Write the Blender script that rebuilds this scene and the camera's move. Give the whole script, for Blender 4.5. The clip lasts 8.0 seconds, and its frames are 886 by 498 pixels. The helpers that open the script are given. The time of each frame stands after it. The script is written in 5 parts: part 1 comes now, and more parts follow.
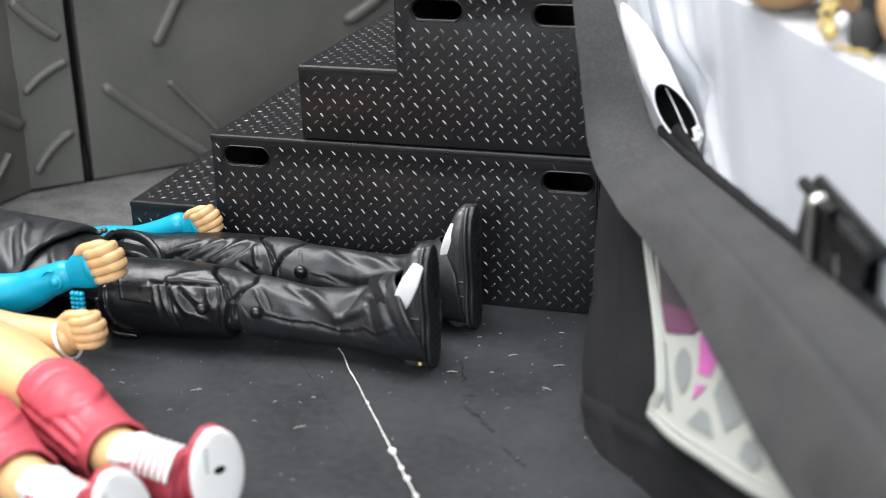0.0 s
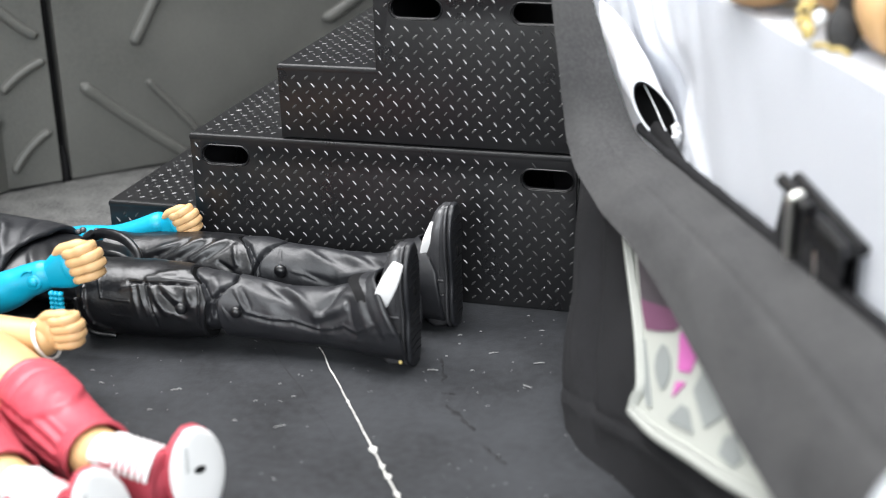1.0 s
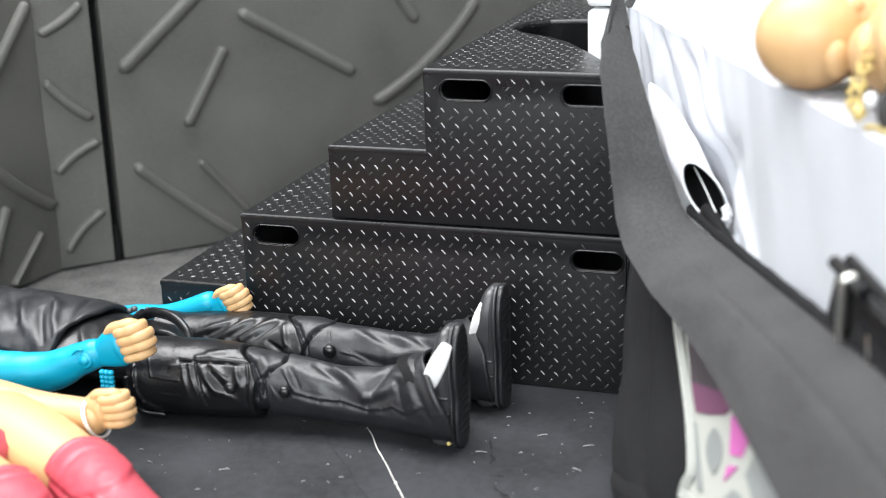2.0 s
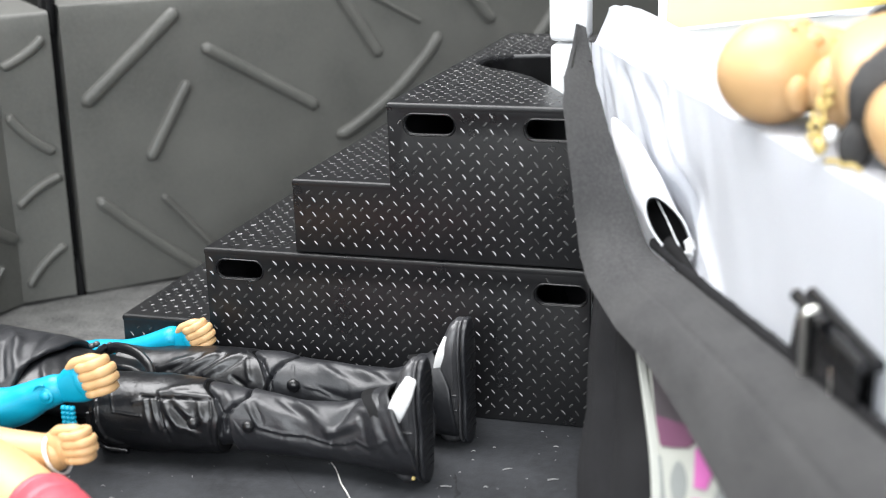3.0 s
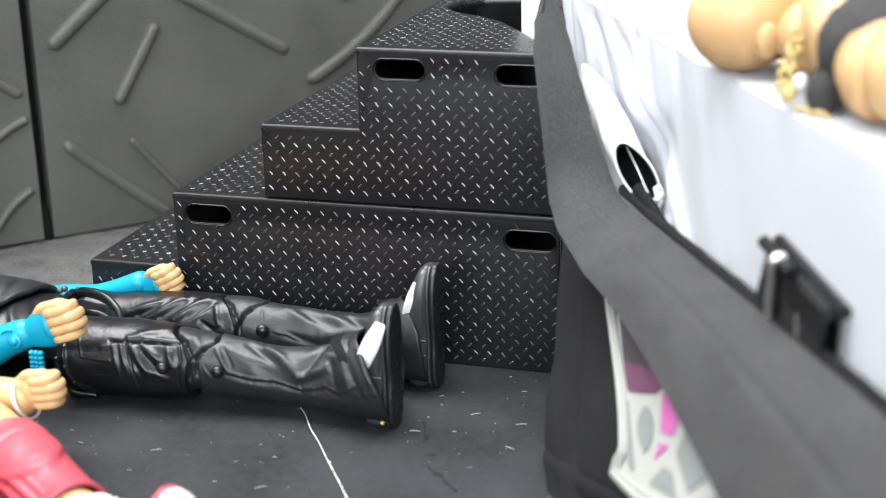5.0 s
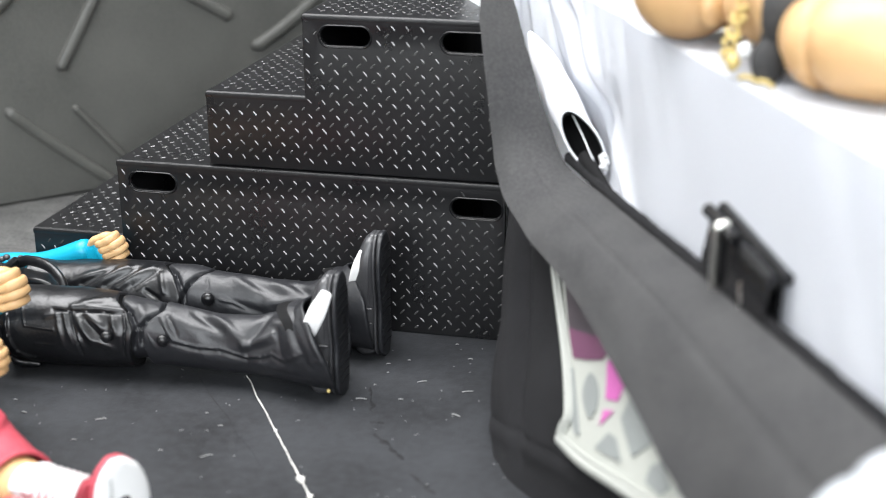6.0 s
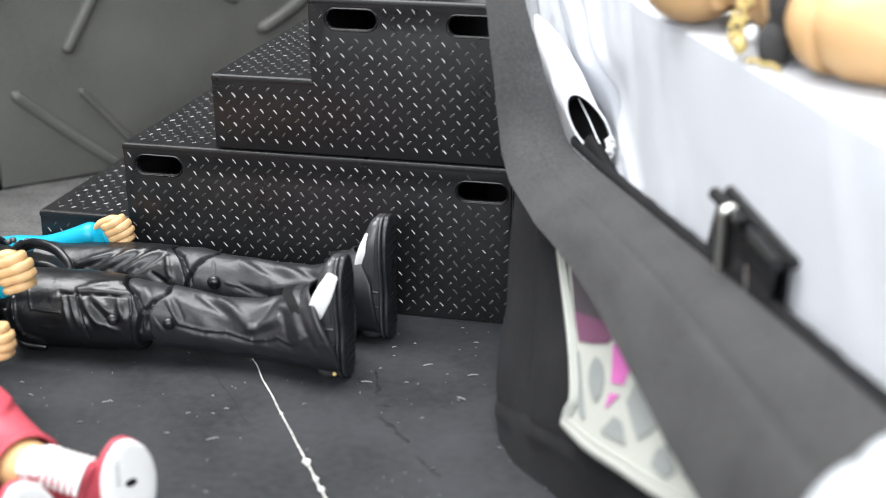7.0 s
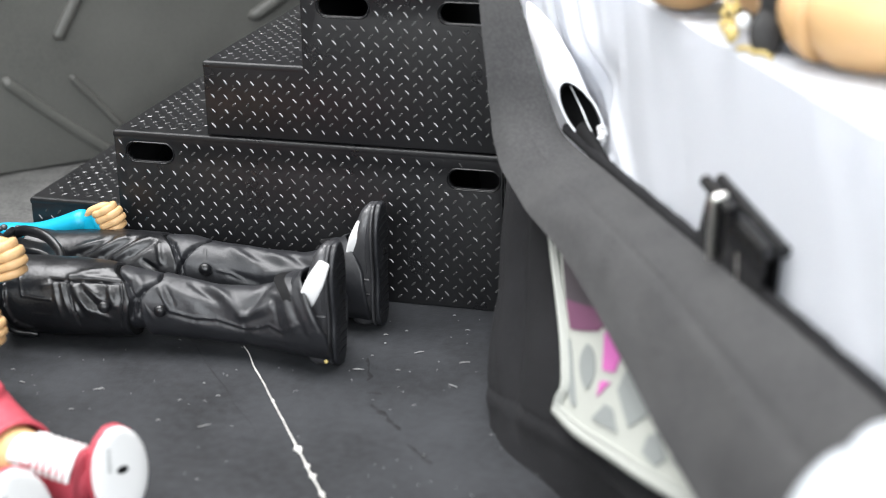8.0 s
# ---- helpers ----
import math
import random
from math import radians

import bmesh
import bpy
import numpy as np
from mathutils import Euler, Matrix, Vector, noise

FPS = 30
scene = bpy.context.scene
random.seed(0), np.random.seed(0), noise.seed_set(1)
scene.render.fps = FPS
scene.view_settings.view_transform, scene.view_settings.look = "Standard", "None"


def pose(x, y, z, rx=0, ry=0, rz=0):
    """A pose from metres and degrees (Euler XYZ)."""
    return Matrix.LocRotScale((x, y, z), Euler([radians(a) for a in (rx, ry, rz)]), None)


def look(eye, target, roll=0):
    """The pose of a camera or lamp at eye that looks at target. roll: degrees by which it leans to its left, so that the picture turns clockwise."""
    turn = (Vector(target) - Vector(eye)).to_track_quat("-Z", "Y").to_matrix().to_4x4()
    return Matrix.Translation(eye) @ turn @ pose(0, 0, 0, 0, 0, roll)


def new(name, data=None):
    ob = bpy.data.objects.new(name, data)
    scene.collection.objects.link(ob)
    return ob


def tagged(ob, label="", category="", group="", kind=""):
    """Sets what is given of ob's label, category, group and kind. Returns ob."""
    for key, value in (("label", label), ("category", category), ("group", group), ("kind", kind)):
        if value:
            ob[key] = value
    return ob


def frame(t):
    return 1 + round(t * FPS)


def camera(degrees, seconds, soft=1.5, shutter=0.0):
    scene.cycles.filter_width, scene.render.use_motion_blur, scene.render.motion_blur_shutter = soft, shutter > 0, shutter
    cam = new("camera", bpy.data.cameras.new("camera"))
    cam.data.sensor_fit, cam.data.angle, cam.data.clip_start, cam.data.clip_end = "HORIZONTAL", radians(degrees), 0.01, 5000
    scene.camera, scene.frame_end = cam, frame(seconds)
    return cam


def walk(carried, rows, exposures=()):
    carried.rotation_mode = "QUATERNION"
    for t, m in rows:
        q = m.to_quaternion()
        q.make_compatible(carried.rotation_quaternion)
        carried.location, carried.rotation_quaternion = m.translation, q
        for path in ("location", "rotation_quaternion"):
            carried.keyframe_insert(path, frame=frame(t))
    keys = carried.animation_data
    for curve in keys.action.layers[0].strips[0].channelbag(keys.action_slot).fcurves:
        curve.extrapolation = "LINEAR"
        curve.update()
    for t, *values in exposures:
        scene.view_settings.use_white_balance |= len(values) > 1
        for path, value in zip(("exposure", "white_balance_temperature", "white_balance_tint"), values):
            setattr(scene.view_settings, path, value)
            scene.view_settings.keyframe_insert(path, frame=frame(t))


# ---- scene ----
EYE = Vector((0.0, -0.34, 0.15077))
cam = camera(33.57, 8.0, soft=1.0)
cam.data.dof.use_dof = True
cam.data.dof.focus_distance = 0.385
cam.data.dof.aperture_fstop = 14.5

# seconds, turn to the left, tilt up, lean to the left (degrees); the camera turns where it stands
TURNS = [
    (0, 18.226, -20.824, -1.772),
    (0.5, 17.954, -20.929, -1.862),
    (1, 17.391, -20.917, -1.717),
    (1.5, 18.397, -20.570, -1.753),
    (1.7, 19.315, -20.877, -2.060),
    (1.8, 19.523, -19.779, -2.130),
    (2, 19.310, -17.705, -2.072),
    (2.2, 18.353, -17.222, -1.777),
    (3.3, 17.510, -16.170, -1.730),
    (3.5, 17.164, -16.057, -1.726),
    (4, 16.979, -16.276, -1.743),
    (4.5, 16.619, -16.940, -1.676),
    (5, 16.608, -18.575, -1.196),
    (5.1, 16.646, -19.035, -1.199),
    (5.2, 16.599, -19.384, -1.149),
    (6.3, 13.918, -19.991, -0.362),
    (6.5, 13.943, -20.151, -0.302),
    (7, 14.659, -20.505, -0.528),
    (7.5, 14.516, -20.775, -0.502),
    (8, 14.313, -20.994, -0.347),
]


def aim(yaw, pitch, roll):
    a, p = radians(yaw), radians(pitch)
    ahead = Vector((-math.sin(a) * math.cos(p), math.cos(a) * math.cos(p), math.sin(p)))
    return look(EYE, EYE + ahead, roll)


walk(cam, [(t, aim(yaw, pitch, roll)) for t, yaw, pitch, roll in TURNS], exposures=[(0.0, -0.17), (0.4, 0.0), (1.0, 0.09), (3.5, 0.15), (5.0, 0.13), (8.0, 0.07)])

# ---- light: a room with a broad window behind the camera and a ceiling lamp ----
world = bpy.data.worlds.new("daylight")
world.use_nodes = True
scene.world = world
sky = world.node_tree.nodes.new("ShaderNodeTexSky")
sky.sky_type, sky.sun_disc, sky.sun_elevation, sky.sun_rotation = "NISHITA", False, radians(40), radians(160)
world.node_tree.links.new(sky.outputs["Color"], world.node_tree.nodes["Background"].inputs["Color"])
world.node_tree.nodes["Background"].inputs["Strength"].default_value = 0.1


def area_lamp(name, eye, target, size, size_y, watts, colour):
    data = bpy.data.lights.new(name, "AREA")
    data.shape, data.size, data.size_y = "RECTANGLE", size, size_y
    data.energy, data.color = watts, colour
    ob = new(name, data)
    ob.matrix_world = look(eye, target)
    return ob


area_lamp("window_light", (0.35, -1.98, 0.92), (0.35, 0.0, 0.92), 2.2, 1.0, 56.0, (0.93, 0.97, 1.0))
area_lamp("ceiling_lamp_light", (-0.60, 0.05, 1.70), (-0.60, 0.05, 0.0), 1.7, 1.1, 78.0, (0.98, 0.98, 1.0))

# ---- materials ----


def mat(name, base, rough=0.5, metal=0.0, grain=0.0, grain_scale=400.0, stain=0.0, stain_scale=30.0,
        bump=0.0, bump_scale=500.0, bump_depth=0.0004, stretch=(1, 1, 1), tone=None, rough_var=0.1, coat=0.0, spec=0.5, sub=0.0):
    m = bpy.data.materials.new(name)
    m.use_nodes = True
    nt = m.node_tree
    b = nt.nodes["Principled BSDF"]
    b.inputs["Roughness"].default_value = rough
    b.inputs["Metallic"].default_value = metal
    b.inputs["Coat Weight"].default_value = coat
    b.inputs["Specular IOR Level"].default_value = spec
    if sub:
        b.inputs["Subsurface Weight"].default_value = sub
        b.inputs["Subsurface Radius"].default_value = (0.004, 0.002, 0.001)
    co = nt.nodes.new("ShaderNodeTexCoord")
    mp = nt.nodes.new("ShaderNodeMapping")
    mp.inputs["Scale"].default_value = stretch
    nt.links.new(co.outputs["Object"], mp.inputs["Vector"])

    def noise_node(scale, detail):
        n = nt.nodes.new("ShaderNodeTexNoise")
        n.inputs["Scale"].default_value, n.inputs["Detail"].default_value = scale, detail
        nt.links.new(mp.outputs["Vector"], n.inputs["Vector"])
        return n

    tone = tone or tuple(min(1.0, c * 1.7 + 0.01) for c in base)
    n1, n2 = noise_node(grain_scale, 6), noise_node(stain_scale, 5)
    mix1, mix2 = nt.nodes.new("ShaderNodeMix"), nt.nodes.new("ShaderNodeMix")
    for mx, n, amount in ((mix1, n1, grain), (mix2, n2, stain)):
        mx.data_type = "RGBA"
        r = nt.nodes.new("ShaderNodeMapRange")
        r.inputs["From Min"].default_value, r.inputs["From Max"].default_value = 0.35, 0.75
        r.inputs["To Max"].default_value = amount
        nt.links.new(n.outputs["Fac"], r.inputs["Value"])
        nt.links.new(r.outputs["Result"], mx.inputs["Factor"])
        mx.inputs["B"].default_value = (*tone, 1)
    mix1.inputs["A"].default_value = (*base, 1)
    nt.links.new(mix1.outputs["Result"], mix2.inputs["A"])
    nt.links.new(mix2.outputs["Result"], b.inputs["Base Color"])
    rr = nt.nodes.new("ShaderNodeMapRange")
    rr.inputs["To Min"].default_value, rr.inputs["To Max"].default_value = max(0.02, rough - rough_var), min(1.0, rough + rough_var)
    nt.links.new(n2.outputs["Fac"], rr.inputs["Value"])
    nt.links.new(rr.outputs["Result"], b.inputs["Roughness"])
    if bump:
        n3 = noise_node(bump_scale, 4)
        bp = nt.nodes.new("ShaderNodeBump")
        bp.inputs["Strength"].default_value, bp.inputs["Distance"].default_value = bump, bump_depth
        nt.links.new(n3.outputs["Fac"], bp.inputs["Height"])
        nt.links.new(bp.outputs["Normal"], b.inputs["Normal"])
    return m


def crease(m, scale=150.0, strength=0.5, depth=0.0008, stretch=(1.0, 1.0, 1.0), turn=0.0):
    """Adds sharp folds over the fine grain of a soft material."""
    nt = m.node_tree
    b = nt.nodes["Principled BSDF"]
    co, mp = nt.nodes.new("ShaderNodeTexCoord"), nt.nodes.new("ShaderNodeMapping")
    mp.inputs["Scale"].default_value = stretch
    mp.inputs["Rotation"].default_value = (0, turn, 0)
    n = nt.nodes.new("ShaderNodeTexNoise")
    n.noise_type = "RIDGED_MULTIFRACTAL"
    n.inputs["Scale"].default_value, n.inputs["Detail"].default_value = scale, 2.0
    n.inputs["Distortion"].default_value = 0.6
    bp = nt.nodes.new("ShaderNodeBump")
    bp.inputs["Strength"].default_value, bp.inputs["Distance"].default_value = strength, depth
    nt.links.new(co.outputs["Object"], mp.inputs["Vector"])
    nt.links.new(mp.outputs["Vector"], n.inputs["Vector"])
    nt.links.new(n.outputs["Fac"], bp.inputs["Height"])
    old = b.inputs["Normal"].links
    if old:
        nt.links.new(old[0].from_socket, bp.inputs["Normal"])
    nt.links.new(bp.outputs["Normal"], b.inputs["Normal"])
    return m


def weave(m, scale=2400.0, strength=0.6, depth=0.00015):
    """Adds a woven relief of crossing threads to a material."""
    nt = m.node_tree
    b = nt.nodes["Principled BSDF"]
    co = nt.nodes.new("ShaderNodeTexCoord")
    waves = []
    for axis in ("X", "Z"):
        w = nt.nodes.new("ShaderNodeTexWave")
        w.bands_direction = axis
        w.inputs["Scale"].default_value, w.inputs["Distortion"].default_value = scale / 3.0, 0.6
        nt.links.new(co.outputs["Object"], w.inputs["Vector"])
        waves.append(w)
    add = nt.nodes.new("ShaderNodeMath")
    nt.links.new(waves[0].outputs["Fac"], add.inputs[0])
    nt.links.new(waves[1].outputs["Fac"], add.inputs[1])
    bp = nt.nodes.new("ShaderNodeBump")
    bp.inputs["Strength"].default_value, bp.inputs["Distance"].default_value = strength, depth
    nt.links.new(add.outputs["Value"], bp.inputs["Height"])
    nt.links.new(bp.outputs["Normal"], b.inputs["Normal"])
    return m


M_FLOOR = mat("black_vinyl_mat", (0.0098, 0.0104, 0.0118), 0.58, grain=0.6, grain_scale=420, stain=0.8, stain_scale=38, bump=0.4, bump_scale=1300, bump_depth=0.0002, tone=(0.035, 0.0375, 0.042), spec=0.32)
M_SCUFF = mat("dark_scuff", (0.0075, 0.0078, 0.0085), 0.6, grain=0.6, grain_scale=900, tone=(0.024, 0.025, 0.027), spec=0.3)
M_WALL = mat("moulded_black_rubber", (0.071, 0.071, 0.0655), 0.55, grain=0.4, grain_scale=900, stain=0.7, stain_scale=34, bump=0.55, bump_scale=1100, bump_depth=0.0002, tone=(0.113, 0.112, 0.102))
M_SHEET = mat("dusty_grey_rubber", (0.030, 0.030, 0.030), 0.75, grain=0.9, grain_scale=900, stain=0.7, stain_scale=130, bump=0.8, bump_scale=420, bump_depth=0.0006, tone=(0.135, 0.134, 0.128))
# black for joints and dark parts, also painted in where openings are only shaded
M_GAP = mat("joint_and_shade_black", (0.008, 0.008, 0.0085), 0.8, spec=0.15)
M_STEP = mat("black_step_plastic", (0.0085, 0.0085, 0.0095), 0.29, grain=0.2, grain_scale=1200, stain=0.35, stain_scale=70, bump=0.2, bump_scale=1500, bump_depth=0.00008, tone=(0.016, 0.0158, 0.016), spec=0.34, rough_var=0.06)
# same black plastic as the steps, base colour lifted to paint the lozenges' highlights
M_LOZENGE = mat("tread_glint_plastic", (0.026, 0.026, 0.027), 0.28, grain=0.6, grain_scale=500, stain=0.5, stain_scale=120, tone=(0.070, 0.069, 0.068), spec=1.0)
M_LEATHER = crease(mat("black_soft_vinyl", (0.0100, 0.0106, 0.0130), 0.46, grain=0.3, grain_scale=900, stain=0.45, stain_scale=160, bump=0.3, bump_scale=1500, bump_depth=0.00016, tone=(0.017, 0.018, 0.0215), spec=0.62), 130.0, 0.30, 0.0006, (1.0, 0.6, 1.0), 0.6)
M_GLOSS = crease(mat("gloss_black_vinyl", (0.0042, 0.0044, 0.0055), 0.33, grain=0.3, grain_scale=900, stain=0.4, stain_scale=160, bump=0.3, bump_scale=1500, bump_depth=0.00014, tone=(0.010, 0.0105, 0.0125), spec=0.55), 170.0, 0.22, 0.0005, (1.0, 0.6, 1.0), 0.6)
M_BOOT = mat("black_shoe_plastic", (0.036, 0.036, 0.039), 0.42, spec=0.75, grain=0.2, stain=0.2, bump=0.2, bump_scale=900, bump_depth=0.0002)
M_TEAL = mat("teal_paint", (0.0, 0.30, 0.46), 0.42, grain=0.1, stain=0.15, stain_scale=150, tone=(0.0, 0.36, 0.52), bump=0.15, bump_scale=300, bump_depth=0.0004)
M_SKIN = mat("tan_figure_plastic", (0.60, 0.375, 0.18), 0.45, grain=0.1, stain=0.2, stain_scale=120, tone=(0.65, 0.43, 0.225), sub=0.05)
M_RED = mat("crimson_figure_plastic", (0.44, 0.060, 0.085), 0.45, grain=0.1, stain=0.3, stain_scale=100, tone=(0.50, 0.095, 0.12), bump=0.2, bump_scale=350, bump_depth=0.0004)
M_WHITE = mat("white_figure_plastic", (0.8, 0.8, 0.8), 0.45, grain=0.1, stain=0.1, tone=(0.7, 0.7, 0.7))
M_GOLD = mat("yellow_gold_paint", (0.50, 0.38, 0.13), 0.35, grain=0.4, grain_scale=900, tone=(0.66, 0.55, 0.26))
M_CANVAS = mat("white_canvas", (0.83, 0.85, 0.895), 0.75, grain=0.1, grain_scale=1500, stain=0.15, stain_scale=40, bump=0.3, bump_scale=1400, bump_depth=0.0002, tone=(0.77, 0.79, 0.84))
M_PAD = mat("white_pad_vinyl", (0.82, 0.83, 0.84), 0.4, grain=0.05, stain=0.1, tone=(0.76, 0.77, 0.78))
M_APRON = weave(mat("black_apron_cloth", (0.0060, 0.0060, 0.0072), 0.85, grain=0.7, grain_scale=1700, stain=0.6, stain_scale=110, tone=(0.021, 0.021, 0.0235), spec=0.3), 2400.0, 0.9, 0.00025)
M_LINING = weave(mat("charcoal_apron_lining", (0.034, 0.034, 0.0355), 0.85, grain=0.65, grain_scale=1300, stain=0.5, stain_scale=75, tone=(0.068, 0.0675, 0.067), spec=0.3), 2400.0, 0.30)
M_PIPING = mat("pale_cut_edge", (0.40, 0.41, 0.38), 0.6, grain=0.2, stain=0.3, tone=(0.30, 0.31, 0.29))
M_PRINT_GREY = mat("grey_print", (0.235, 0.252, 0.245), 0.6, grain=0.3, grain_scale=1200, stain=0.2, tone=(0.2, 0.21, 0.21))
M_PRINT_WHITE = mat("pale_print", (0.40, 0.41, 0.375), 0.6, grain=0.2, grain_scale=1200, stain=0.2, tone=(0.37, 0.38, 0.35))
M_PRINT_MAGENTA = mat("magenta_print", (0.50, 0.12, 0.36), 0.6, grain=0.2, grain_scale=1200, tone=(0.46, 0.10, 0.33))
M_PRINT_DARK = mat("plum_print", (0.13, 0.048, 0.094), 0.6, grain=0.2, grain_scale=1200, tone=(0.17, 0.07, 0.125))
M_FLAP_SHADE = mat("flap_shade_on_print", (0.040, 0.036, 0.040), 0.6, grain=0.3, grain_scale=1200, stain=0.4, tone=(0.075, 0.055, 0.068))
M_CLIP = mat("black_clip_enamel", (0.008, 0.008, 0.009), 0.18, stain=0.1, tone=(0.02, 0.02, 0.02))
M_STEEL = mat("nickel_wire", (0.78, 0.77, 0.72), 0.30, metal=1.0, stain=0.1)
M_THREAD = mat("white_cotton_thread", (0.75, 0.74, 0.70), 0.85, grain=0.3, tone=(0.6, 0.58, 0.54))
M_LINT = mat("pale_lint", (0.3, 0.3, 0.295), 0.9, grain=0.3, tone=(0.3, 0.3, 0.3))
M_PLASTER = mat("white_plaster", (0.72, 0.72, 0.70), 0.85, grain=0.1, grain_scale=60, stain=0.2, stain_scale=3, bump=0.2, bump_scale=120, bump_depth=0.002, tone=(0.64, 0.64, 0.62))
M_REFLECT_DARK = mat("dark_for_reflections", (0.05, 0.052, 0.056), 0.8, grain=0.1, grain_scale=60, stain=0.3, stain_scale=3, tone=(0.07, 0.072, 0.075))
M_BOTTLE = mat("white_bottle_plastic", (0.64, 0.68, 0.72), 0.35, stain=0.1, tone=(0.60, 0.64, 0.69))

# ---- building helpers ----


def mesh_of(name, bm, material):
    me = bpy.data.meshes.new(name)
    bm.normal_update()
    bm.to_mesh(me)
    bm.free()
    for m in material if isinstance(material, (list, tuple)) else [material]:
        me.materials.append(m)
    return me


def smooth(me, angle=40):
    me.shade_smooth()
    me.set_sharp_from_angle(angle=radians(angle))
    return me


def part(name, bm, material, parent=None, label="", angle=40):
    """Links a bmesh as one mesh object under a thing."""
    ob = new(name, smooth(mesh_of(name, bm, material), angle))
    if parent is not None:
        ob.parent = parent
    if label:
        ob["label"] = label
    return ob


def thing(name, label, category, at=(0, 0, 0), group=""):
    ob = new(name)
    ob.empty_display_size = 0.01
    ob.location = at
    return tagged(ob, label, category, group)


def box(bm, lo, hi, bevel=0.0, seg=2):
    made = bmesh.ops.create_cube(bm, size=1.0)["verts"]
    lo, hi = Vector(lo), Vector(hi)
    for v in made:
        v.co = Vector(((v.co[i] + 0.5) * (hi[i] - lo[i]) + lo[i] for i in range(3)))
    if bevel:
        edges = {e for v in made for e in v.link_edges}
        bmesh.ops.bevel(bm, geom=list(edges), offset=bevel, segments=seg, affect="EDGES", profile=0.5)
    return made


def spline(points, count):
    """Catmull-Rom samples through points of any dimension."""
    p = [np.array(q, float) for q in points]
    p = [2 * p[0] - p[1], *p, 2 * p[-1] - p[-2]]
    out = []
    for k in range(count):
        f = k / (count - 1) * (len(p) - 3)
        i = min(int(f), len(p) - 4)
        t = f - i
        a, b, c, d = p[i:i + 4]
        out.append(0.5 * (2 * b + (c - a) * t + (2 * a - 5 * b + 4 * c - d) * t * t + (3 * b - a - 3 * c + d) * t ** 3))
    return out


def tube(bm, stations, rings=24, seg=20, mi=0, wrinkle=0.0, wr_scale=200.0, up=(0, 0, 1), round_ends=True, squash=1.0, open_end=False):
    """A limb: stations of (x, y, z, half width across, half width along up), rounded at its ends."""
    s = spline([(*q, q[3])[:5] if len(q) == 4 else q for q in stations], rings)
    cen = [Vector(q[:3]) for q in s]
    loops = []
    for k, q in enumerate(s):
        tan = (cen[min(k + 1, rings - 1)] - cen[max(k - 1, 0)]).normalized()
        side = tan.cross(Vector(up))
        side = side.normalized() if side.length > 1e-4 else Vector((0, 1, 0))
        top = side.cross(tan).normalized()
        loop = []
        for j in range(seg):
            a = 2 * math.pi * j / seg
            ca, sa = math.cos(a), math.sin(a)
            ca, sa = math.copysign(abs(ca) ** squash, ca), math.copysign(abs(sa) ** squash, sa)
            off = side * (ca * q[3]) + top * (sa * q[4])
            v = cen[k] + off
            if wrinkle:
                w = noise.noise(v * wr_scale) + 0.5 * noise.noise(v * wr_scale * 2.3)
                v += off.normalized() * (w * wrinkle)
            loop.append(bm.verts.new(v))
        loops.append(loop)
    for a, b in zip(loops, loops[1:]):
        for j in range(seg):
            f = bm.faces.new((a[j], a[(j + 1) % seg], b[(j + 1) % seg], b[j]))
            f.material_index, f.smooth = mi, True
    for end, (loop, q, sign) in enumerate(((loops[0], s[0], -1), (loops[-1], s[-1], 1))):
        if open_end and sign > 0:
            continue
        tan = (cen[1] - cen[0] if sign < 0 else cen[-1] - cen[-2]).normalized() * sign
        prev = loop
        if round_ends:
            r = min(q[3], q[4])
            for lev in (0.45, 0.8):
                ring = []
                for v in loop:
                    c = cen[0] if sign < 0 else cen[-1]
                    ring.append(bm.verts.new(c + (v.co - c) * math.sqrt(1 - lev * lev) + tan * (r * lev * 0.9)))
                for j in range(seg):
                    quad = (prev[j], prev[(j + 1) % seg], ring[(j + 1) % seg], ring[j])
                    f = bm.faces.new(quad if sign > 0 else quad[::-1])
                    f.material_index, f.smooth = mi, True
                prev = ring
        f = bm.faces.new(prev if sign > 0 else prev[::-1])
        f.material_index = mi
    return loops


def blob(bm, centre, radii, mi=0, seg=20, turn=None, wrinkle=0.0, wr_scale=200.0):
    """An egg of three half widths, turned by a matrix."""
    m = Matrix.Translation(centre) @ (turn.to_4x4() if turn else Matrix.Identity(4)) @ Matrix.Diagonal((*radii, 1))
    made = bmesh.ops.create_uvsphere(bm, u_segments=seg, v_segments=max(8, seg // 2 + 2), radius=1.0, matrix=m)["verts"]
    for f in {f for v in made for f in v.link_faces}:
        f.material_index, f.smooth = mi, True
    if wrinkle:
        for v in made:
            out = (v.co - Vector(centre)).normalized()
            v.co += out * wrinkle * (noise.noise(v.co * wr_scale) + 0.5 * noise.noise(v.co * wr_scale * 2.2))
    return made


def grid(bm, nu, nv, at, mi=0):
    """A sheet of (nu + 1) x (nv + 1) points at(u, v), u and v from 0 to 1."""
    vs = [[bm.verts.new(at(i / nu, j / nv)) for j in range(nv + 1)] for i in range(nu + 1)]
    for i in range(nu):
        for j in range(nv):
            f = bm.faces.new((vs[i][j], vs[i + 1][j], vs[i + 1][j + 1], vs[i][j + 1]))
            f.material_index, f.smooth = mi, True
    return vs


